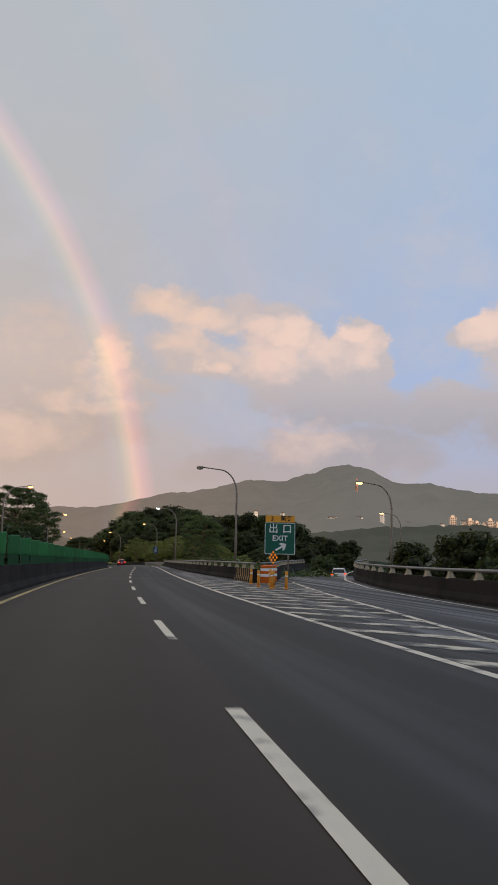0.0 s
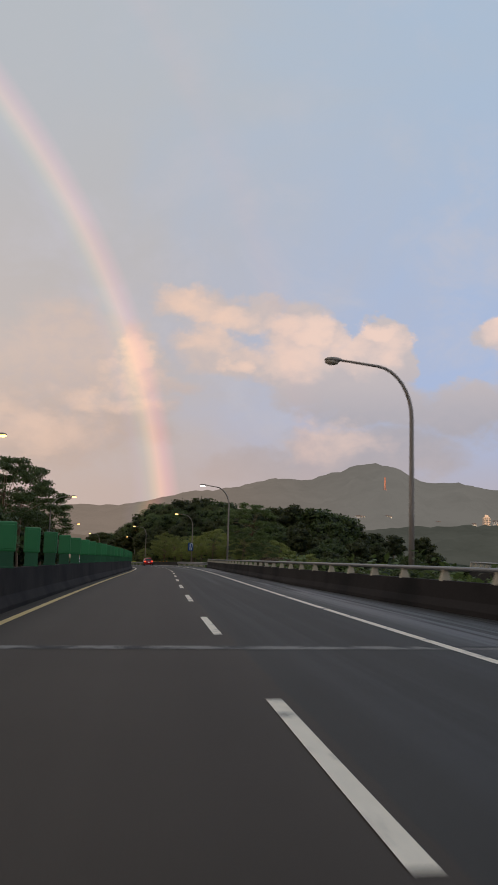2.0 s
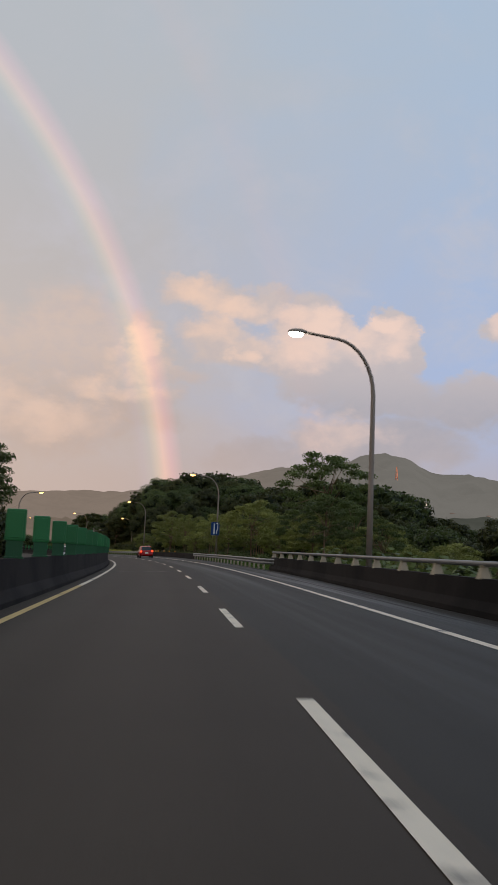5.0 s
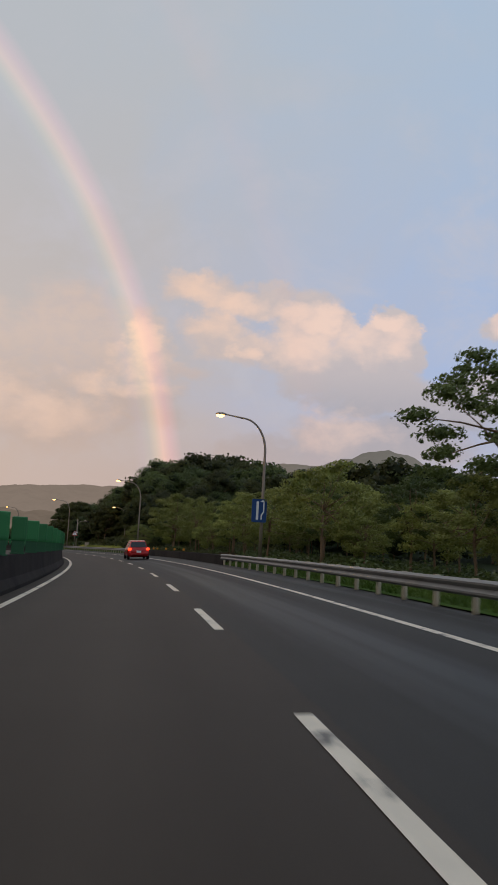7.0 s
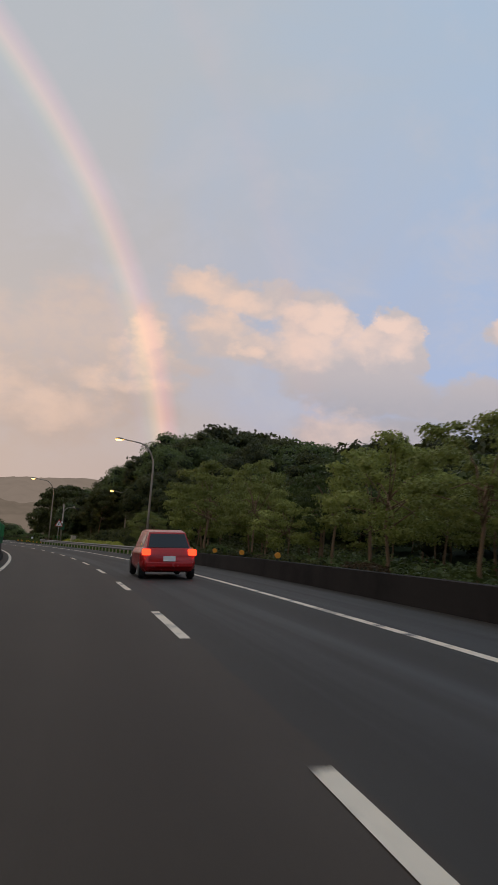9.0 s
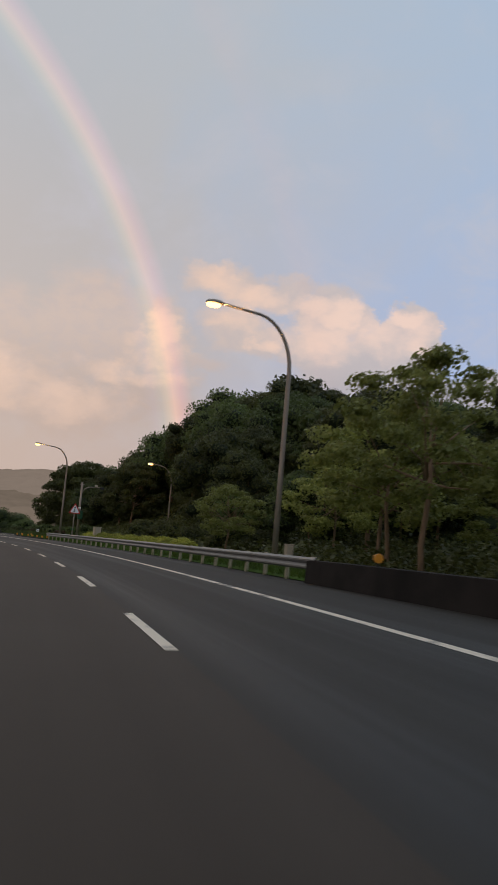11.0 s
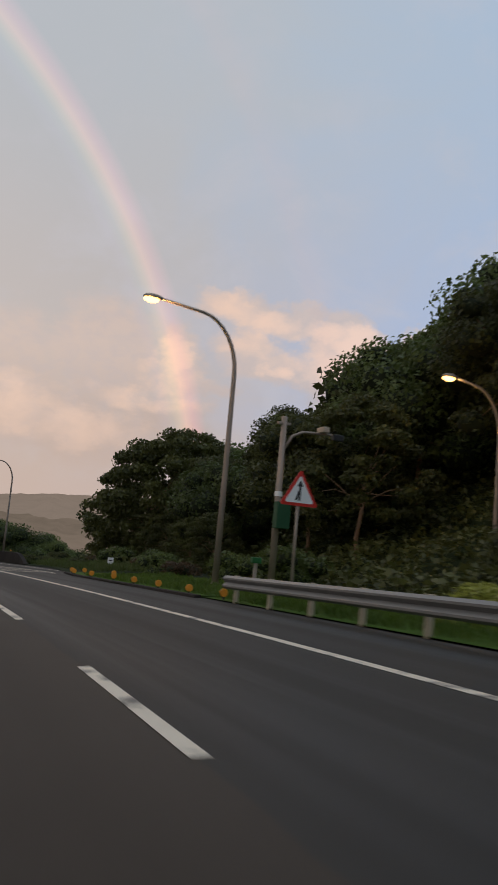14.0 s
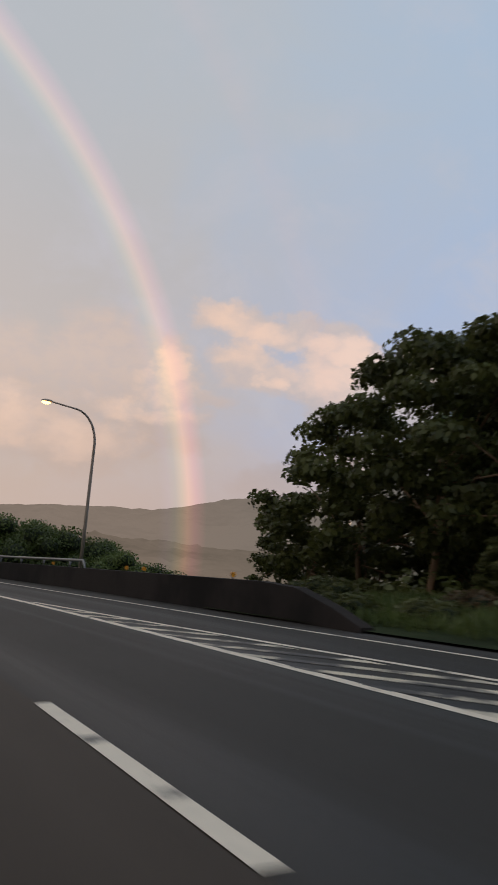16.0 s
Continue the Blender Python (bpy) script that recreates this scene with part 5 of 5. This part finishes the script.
# the front row behind the low wall, one by one
for s, lat, w, k in ((194.0, 13.0, 1, 1.02), (202.0, 15.4, 2, 0.66), (206.0, 17.0, 0, 0.82), (211.0, 13.8, 0, 0.78), (217.9, 13.2, 1, 0.92), (223.5, 14.8, 0, 0.8), (228.4, 14.8, 2, 0.72), (243.0, 15.5, 0, 0.72), (234.5, 16.5, 2, 0.72), (232.0, 13.4, 1, 0.62),
                     (246.0, 15.0, 1, 0.9), (253.3, 13.6, 0, 1.02), (257.6, 14.2, 1, 1.08), (262.5, 16.4, 0, 0.9), (270.0, 17.5, 1, 0.85), (277.4, 13.7, 1, 0.70), (283.0, 16.0, 2, 0.5)):
    grow("airy", s, lat, k, w)
grow("airy", 237.2, 12.7, 0.6, 0).scale.z = 0.86
grow("tall", 178.0, 17.0, 0.9, 0)
for s, lat, w, k in ((174.0, 18.6, 2, 0.74), (181.5, 19.5, 2, 0.72), (170.0, 19.6, 0, 0.7), (186.0, 17.0, 1, 0.7)):
    grow("airy", s, lat, k, w)
for s, lat, k in ((114.0, 10.2, 0.75), (117.5, 11.0, 0.85), (121.0, 10.4, 0.8), (125.0, 11.4, 0.75), (110.5, 11.2, 0.7)):
    grow("bush", s, lat, k, 2)
HEIGHTS = {"dense": (9.5, 11.0, 8.0), "mass": (9.5, 8.0), "edge": (10.0, 9.0)}


def stand(kind, spots, which=None):
    """Trees given by place and the height of their tops."""
    for x, y, top in spots:
        w = rnd.randrange(len(KINDS[kind])) if which is None else which
        g = float(ground_height(np.array([x]), np.array([y]))[0])
        h = HEIGHTS[kind][w]
        k = min(1.7, max(0.5, (top - g) / h))
        plant(kind, w, x, y, min(g, top - h * k), k, rnd.uniform(0, 6.28))


# the tall edge of the wood, and the crowns that rise from the valley beyond the merging wall
stand("edge", ((-75.2, 359.5, 8.2), (-72.6, 353.5, 10.3), (-69.5, 349.0, 10.6), (-66.5, 343.5, 7.5), (-77.4, 364.5, 4.2), (-62.5, 341.0, 8.6), (-68.5, 356.0, 10.0), (-57.0, 336.5, 9.0)))
stand("dense", ((-66.0, 354.0, 10.0), (-61.0, 346.0, 12.0), (-56.4, 342.0, 11.9), (-52.0, 335.0, 15.0), (-48.5, 329.0, 16.4), (-53.4, 330.0, 13.7), (-57.0, 335.0, 10.4), (-50.0, 322.0, 15.2), (-46.0, 318.5, 15.8), (-42.0, 322.0, 17.6), (-40.0, 310.0, 15.0), (-36.0, 316.0, 16.6), (-45.0, 328.0, 18.4),
                (-60.0, 338.0, 10.0), (-58.0, 352.0, 12.0), (-70.0, 362.0, 8.4), (-40.0, 333.0, 20.2), (-34.0, 330.0, 20.6), (-46.5, 335.0, 20.0), (-28.0, 326.0, 19.8), (-52.0, 341.0, 15.2), (-22.0, 320.0, 18.4)))
stand("edge", ((-74.0, 362.0, 2.6), (-70.5, 357.0, 3.0), (-66.5, 349.0, 3.4), (-76.0, 366.5, 1.6), (-63.0, 345.5, 4.0), (-45.5, 300.0, 9.6), (-42.5, 307.0, 11.0), (-40.5, 298.0, 10.0), (-57.0, 322.5, 8.6)))
for s, lat in ((283, 15.5), (286, 17.2), (289, 15.2), (292, 17.0), (295, 15.4), (298, 17.4), (301, 15.6), (304, 17.6), (307, 15.8), (280, 17.4), (310, 17.0)):
    grow("bush", s, lat, rnd.uniform(0.7, 0.95), 1)
stand("dense", ((-140, 420, 3.9), (-133, 414, 3.5), (-126, 418, 4.0), (-119, 412, 3.6), (-112, 410, 3.4), (-107, 414, 3.2), (-104, 409, 2.6), (-100, 413, 1.6), (-97, 408, 0.5), (-94, 411, -0.5), (-91, 406, -1.6)), 2)
# the two wooded crests farther back
stand("mass", ((-40, 350, 24.2), (-33, 351, 23.6), (-47, 354, 22.6), (-26, 347, 22.0), (-20, 352, 21.0), (-13, 345, 19.0), (-55, 356, 17.2), (-1, 288, 17.6), (6, 287, 16.8), (-7, 293, 17.0), (12, 290, 15.4), (18, 294, 12.8), (25, 300, 10.4),
               (32, 310, 8.0), (2, 299, 16.0), (-14, 303, 16.4), (10, 302, 15.0)))
for s, lat in ((140, -18.0), (152, -17.6), (188, -17.5)):
    grow("tall", s, lat, 1.12, 0)


def join_far_wood():
    """The woods farther from the road, joined into one object."""
    mats, co, vi, total, mi, base = [], [], [], [], [], 0
    sources = []
    for o in KINDS["mass"]:
        pieces = []
        stack = [o]
        while stack:
            q = stack.pop()
            stack += list(q.children)
            if q.type != "MESH":
                continue
            me = q.data
            c, v = np.empty(len(me.vertices) * 3), np.empty(len(me.loops), dtype=np.int64)
            t = np.empty(len(me.polygons), dtype=np.int64)
            me.vertices.foreach_get("co", c)
            me.loops.foreach_get("vertex_index", v)
            me.polygons.foreach_get("loop_total", t)
            if me.materials[0] not in mats:
                mats.append(me.materials[0])
            pieces.append((c.reshape(-1, 3), v, t, mats.index(me.materials[0])))
        sources.append(pieces)
    for which, m in FAR_WOOD:
        a = np.array(m)
        for c, v, t, k in sources[which]:
            co.append(c @ a[:3, :3].T + a[:3, 3])
            vi.append(v + base)
            total.append(t)
            mi.append(np.full(len(t), k))
            base += len(c)
    co, vi, total, mi = np.concatenate(co), np.concatenate(vi), np.concatenate(total), np.concatenate(mi)
    me = bpy.data.meshes.new("far_wood")
    me.vertices.add(len(co))
    me.vertices.foreach_set("co", co.ravel())
    me.loops.add(len(vi))
    me.loops.foreach_set("vertex_index", vi.astype(np.int32))
    me.polygons.add(len(total))
    me.polygons.foreach_set("loop_start", np.concatenate(([0], np.cumsum(total)[:-1])).astype(np.int32))
    me.polygons.foreach_set("loop_total", total.astype(np.int32))
    for q in mats:
        me.materials.append(q)
    me.polygons.foreach_set("material_index", mi.astype(np.int32))
    me.update(calc_edges=True)
    tagged(new("far_wood", me), "dark broadleaf woods behind the roadside trees", "woods", kind="stuff")
    for o in KINDS["mass"]:
        for q in list(o.children_recursive) + [o]:
            bpy.data.objects.remove(q)


join_far_wood()


# clipped hedge behind the guardrail
def hedge(s0, s1):
    rng = np.random.default_rng(8)
    n = int((s1 - s0) * 1100)
    s = rng.uniform(s0, s1, n)
    a = rng.uniform(-0.2, math.pi + 0.2, n)
    top = 0.70 + 0.08 * np.sin(s * 1.3) + 0.06 * np.sin(s * 3.7)
    k = rng.uniform(0.75, 1.05, n)
    pts, nor = [], []
    for i in range(n):
        w = right_lat(s[i]) + 2.3
        pts.append(road(s[i], w + 0.75 * math.cos(a[i]) * k[i], 0.05 + top[i] * max(0.0, math.sin(a[i])) * k[i]))
        nor.append((math.cos(a[i]), 0, math.sin(a[i])))
    me = leaf_mesh("hedge", np.array([tuple(p) for p in pts]), np.array(nor), 0.055, LEAF_HEDGE, rng)
    tagged(new("hedge", me), "clipped yellow-green hedge behind the guardrail", "hedge", kind="stuff")


def undergrowth(name, s0, s1, l0, l1, per_metre, size, tall, mat, label, rise=0.0):
    """Leaves and blades scattered close over the ground."""
    rng = np.random.default_rng(int(s0 * 7 + l0))
    n = int((s1 - s0) * (l1 - l0) * per_metre)
    ss, ll = rng.uniform(s0, s1, n), rng.uniform(l0, l1, n)
    h = np.interp(ss, SV, HV)
    x, y = np.interp(ss, SV, XV) + np.cos(h) * ll, np.interp(ss, SV, YV) + np.sin(h) * ll
    lump = 0.5 + 0.5 * np.sin(x * 0.9) * np.sin(y * 0.7 + 1.0)
    if rise:
        z = np.interp(ss, SV, ZV) + np.interp(ss, SV, BV) * ll + rise
    else:
        z = np.concatenate([ground_height(x[i:i + 4000], y[i:i + 4000]) for i in range(0, n, 4000)])
    z = z + tall * (0.25 + lump) * rng.random(n) ** 0.7
    me = leaf_mesh(name, np.stack((x, y, z), 1), np.tile((0.0, 0.0, 1.0), (n, 1)) if not rise else rng.normal(0, 1, (n, 3)) * (1, 1, 0.2), size, mat, rng, 0.35 if not rise else 0.1, 0.6 if not rise else 0.14, bool(rise))
    tagged(new(name, me), label, "undergrowth", kind="stuff")


undergrowth("undergrowth", 352, 374, 16.5, 27, 26, 0.16, 1.5, LEAF_DARK, "dark leafy undergrowth at the wood's edge")
undergrowth("undergrowth", 246, 352, 13.5, 27, 24, 0.16, 1.3, LEAF_DARK, "dark leafy undergrowth below the hillside trees")
undergrowth("undergrowth", 150, 246, 11.5, 24, 20, 0.13, 0.9, LEAF_MID, "green leafy undergrowth below the roadside trees")
undergrowth("undergrowth", 56, 150, 8.5, 26, 10, 0.17, 1.6, LEAF_MID, "green scrub below the bridge parapet")
undergrowth("verge_blades", 148, 193, 6.6, 10.5, 130, 0.11, 0.10, LEAF_GRASS, "rough grass blades on the verge", 0.04)
undergrowth("verge_blades", 331, 352, 9.0, 15, 130, 0.13, 0.3, LEAF_MID, "rough grass blades beside the merging ramp", 0.04)
undergrowth("verge_blades", 247, 326, 7.3, 11.0, 130, 0.11, 0.10, LEAF_GRASS, "rough grass blades on the verge", 0.06)
for a, b in ((271, 288.5), (289.6, 296.6), (297.4, 303.0)):
    hedge(a, b)

# ---- mountains and far town ----
RIDGE = ((-60, 3.2), (-30, 3.2), (-20, 2.75), (-15, 3.2), (-10.5, 3.3), (-8, 3.85), (-5.5, 4.45), (-2.5, 4.75), (-0.2, 5.35), (2.2, 5.3), (3.4, 5.7), (5.2, 6.25), (6.9, 6.55), (8.3, 6.1), (9.8, 5.25), (12, 5.3), (14.5, 4.7), (17, 4.7), (25, 4.4), (40, 4.0), (60, 3.5), (100, 3.0))


def ridge(name, dist, table, gain, mat, label, a0, a1, rough, depth, seed):
    """A mountain range with a front slope of spurs and gullies."""
    verts, faces = [], []
    na, nd = 420, 26
    for j in range(nd + 1):
        v = j / nd
        for i in range(na + 1):
            a = a0 + (a1 - a0) * i / na
            crest = dist * math.tan(radians(lin(a, table) * gain))
            r = dist - depth * (1 - v)
            p = Vector((math.sin(radians(a)) * r, math.cos(radians(a)) * r, 0))
            f = noise.fractal(p * 0.0035 + Vector((seed, 0, 0)), 0.9, 2.1, 6)
            g = 1 - abs(noise.noise(p * 0.006 + Vector((seed, 5, 0)))) * 2
            h = crest * (v ** 0.8) + crest * rough * (f * (0.35 + math.sin(math.pi * min(v, 0.98))) + g * 1.6 * math.sin(math.pi * v * 0.96)) + 6 * noise.noise(p * 0.03) + 4 * noise.noise(p * 0.09)
            verts.append((p.x, p.y, h - 25 * (1 - v)))
    w = na + 1
    for j in range(nd):
        for i in range(na):
            faces.append((j * w + i, j * w + i + 1, (j + 1) * w + i + 1, (j + 1) * w + i))
    me = bpy.data.meshes.new(name)
    me.from_pydata(verts, [], faces)
    me.materials.append(mat)
    me.polygons.foreach_set("use_smooth", [True] * len(faces))
    return tagged(new(name, me), label, "mountain", kind="structure")


# haze colours, left then right, go into the slopes' emission
FAR = haze_glow_material("far_slopes", (0.035, 0.042, 0.03), (srgb(131, 117, 106), srgb(113, 110, 105)), (0.985, 0.92), 20, 330, 0.55)
NEAR_HILL = haze_glow_material("near_slopes", (0.03, 0.038, 0.022), (srgb(124, 110, 98), srgb(80, 81, 75)), (0.90, 0.74), -10, 90, 1.0)
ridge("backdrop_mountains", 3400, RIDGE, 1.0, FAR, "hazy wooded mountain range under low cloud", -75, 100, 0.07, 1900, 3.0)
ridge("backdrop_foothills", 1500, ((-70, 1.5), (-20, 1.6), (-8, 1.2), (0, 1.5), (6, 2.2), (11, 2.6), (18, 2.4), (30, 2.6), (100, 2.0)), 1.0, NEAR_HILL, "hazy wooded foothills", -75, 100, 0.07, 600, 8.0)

# unseen ridge behind the road, added to keep the low sun off it
ridge("backdrop_west", 950, ((90, 4.0), (120, 6.6), (150, 6.2), (200, 5.0), (290, 3.5)), 1.0, NEAR_HILL, "unseen wooded ridge added behind the road to block the sun", 92, 288, 0.06, 420, 11.0)


def tower(az, dist, w, d, z0, h, floors, bays):
    x, y = math.sin(radians(az)) * dist, math.cos(radians(az)) * dist
    t = thing("apartment_tower", "far pale apartment tower lit by the evening sun", "building", pose(x, y, z0, 0, 0, -az + 12), "far apartment towers")
    part("wall", new_box(0, 0, h / 2 - 30, w, d, h + 60), TOWER_WALL, t)
    part("roof", new_box(0, 0, h + 2, w * 0.5, d * 0.5, 4), TOWER_WALL, t)
    me = finish(new_box(0, 0, 0, w / bays * 0.5, 0.5, h / floors * 0.5), "window", TOWER_GLASS)
    for i in range(floors):
        for j in range(bays):
            o = part("window", me, None, t)
            o.location = (w * ((j + 0.5) / bays - 0.5), -d / 2 - 0.02, h * (i + 0.5) / floors)


for az, w, top in ((13.5, 11, 3.15), (14.3, 8, 2.75), (14.62, 10, 2.95), (15.05, 9, 2.8), (15.5, 8, 2.7), (15.9, 11, 2.95), (16.35, 8, 2.75), (16.9, 12, 2.45), (17.6, 14, 2.35)):
    d = 1560
    tower(az, d, w, 12, d * math.tan(radians(2.0)), d * math.tan(radians(top)) - d * math.tan(radians(2.0)), 9, 3)
mast = thing("transmission_mast", "red and white lattice mast on the far slope", "mast", pose(math.sin(radians(7.19)) * 2100, math.cos(radians(7.19)) * 2100, 2100 * math.tan(radians(4.6)), 0, 0, 0))
bm = bmesh.new()
for sx, sy in ((-1, -1), (1, -1), (1, 1), (-1, 1)):
    tube(bm, [(sx * 4, sy * 4, -25), (sx * 0.8, sy * 0.8, 40)], [0.8, 0.5], 5)
for k in range(7):
    z = -10 + 7.5 * k
    q = 4 - 3.2 * (z + 25) / 65
    tube(bm, [(-q, -q, z), (q, -q, z + 6)], 0.4, 4)
    tube(bm, [(q, -q, z), (-q, -q, z + 6)], 0.4, 4)
part("lattice", bm, MAST_PAINT, mast)


def hill_house(az, el, w, floors):
    """A pale house standing out of the trees on the far slope."""
    d, h = 1930, 3.2 * floors
    t = thing("hillside_house", "small pale house among trees on the far slope", "house", pose(math.sin(radians(az)) * d, math.cos(radians(az)) * d, d * math.tan(radians(el)), 0, 0, -az + rnd.uniform(-25, 25)), "hillside houses")
    part("wall", new_box(0, 0, h / 2 - 15, w, 9, h + 30), HOUSE_WALL, t)
    bm = bmesh.new()
    e = [bm.verts.new(p) for p in ((-w * 0.54, -5, h), (w * 0.54, -5, h), (w * 0.54, 5, h), (-w * 0.54, 5, h), (-w * 0.54, 0, h + 2.6), (w * 0.54, 0, h + 2.6))]
    for f in ((0, 1, 5, 4), (2, 3, 4, 5), (0, 4, 3), (1, 2, 5), (0, 3, 2, 1)):
        bm.faces.new([e[i] for i in f])
    part("roof", bm, TRUCK_BED, t)
    me = finish(new_box(0, 0, 0, 1.4, 0.3, 1.5, 0.05), "window", TOWER_GLASS)
    for i in range(floors):
        for j in (-0.3, 0.0, 0.3):
            o = part("window", me, None, t)
            o.location = (j * w, -4.6, 3.2 * i + 1.8)


for az, el, w, floors in ((5.42, 2.9, 9, 2), (5.75, 2.86, 7, 2), (6.6, 2.88, 8, 1), (7.23, 2.84, 10, 3), (7.5, 2.9, 7, 2), (10.6, 2.6, 9, 2), (12.84, 2.5, 8, 2), (14.2, 2.7, 12, 2), (0.38, 3.2, 8, 2), (2.2, 3.1, 7, 2), (8.9, 3.2, 8, 2)):
    hill_house(az, el, w, floors)
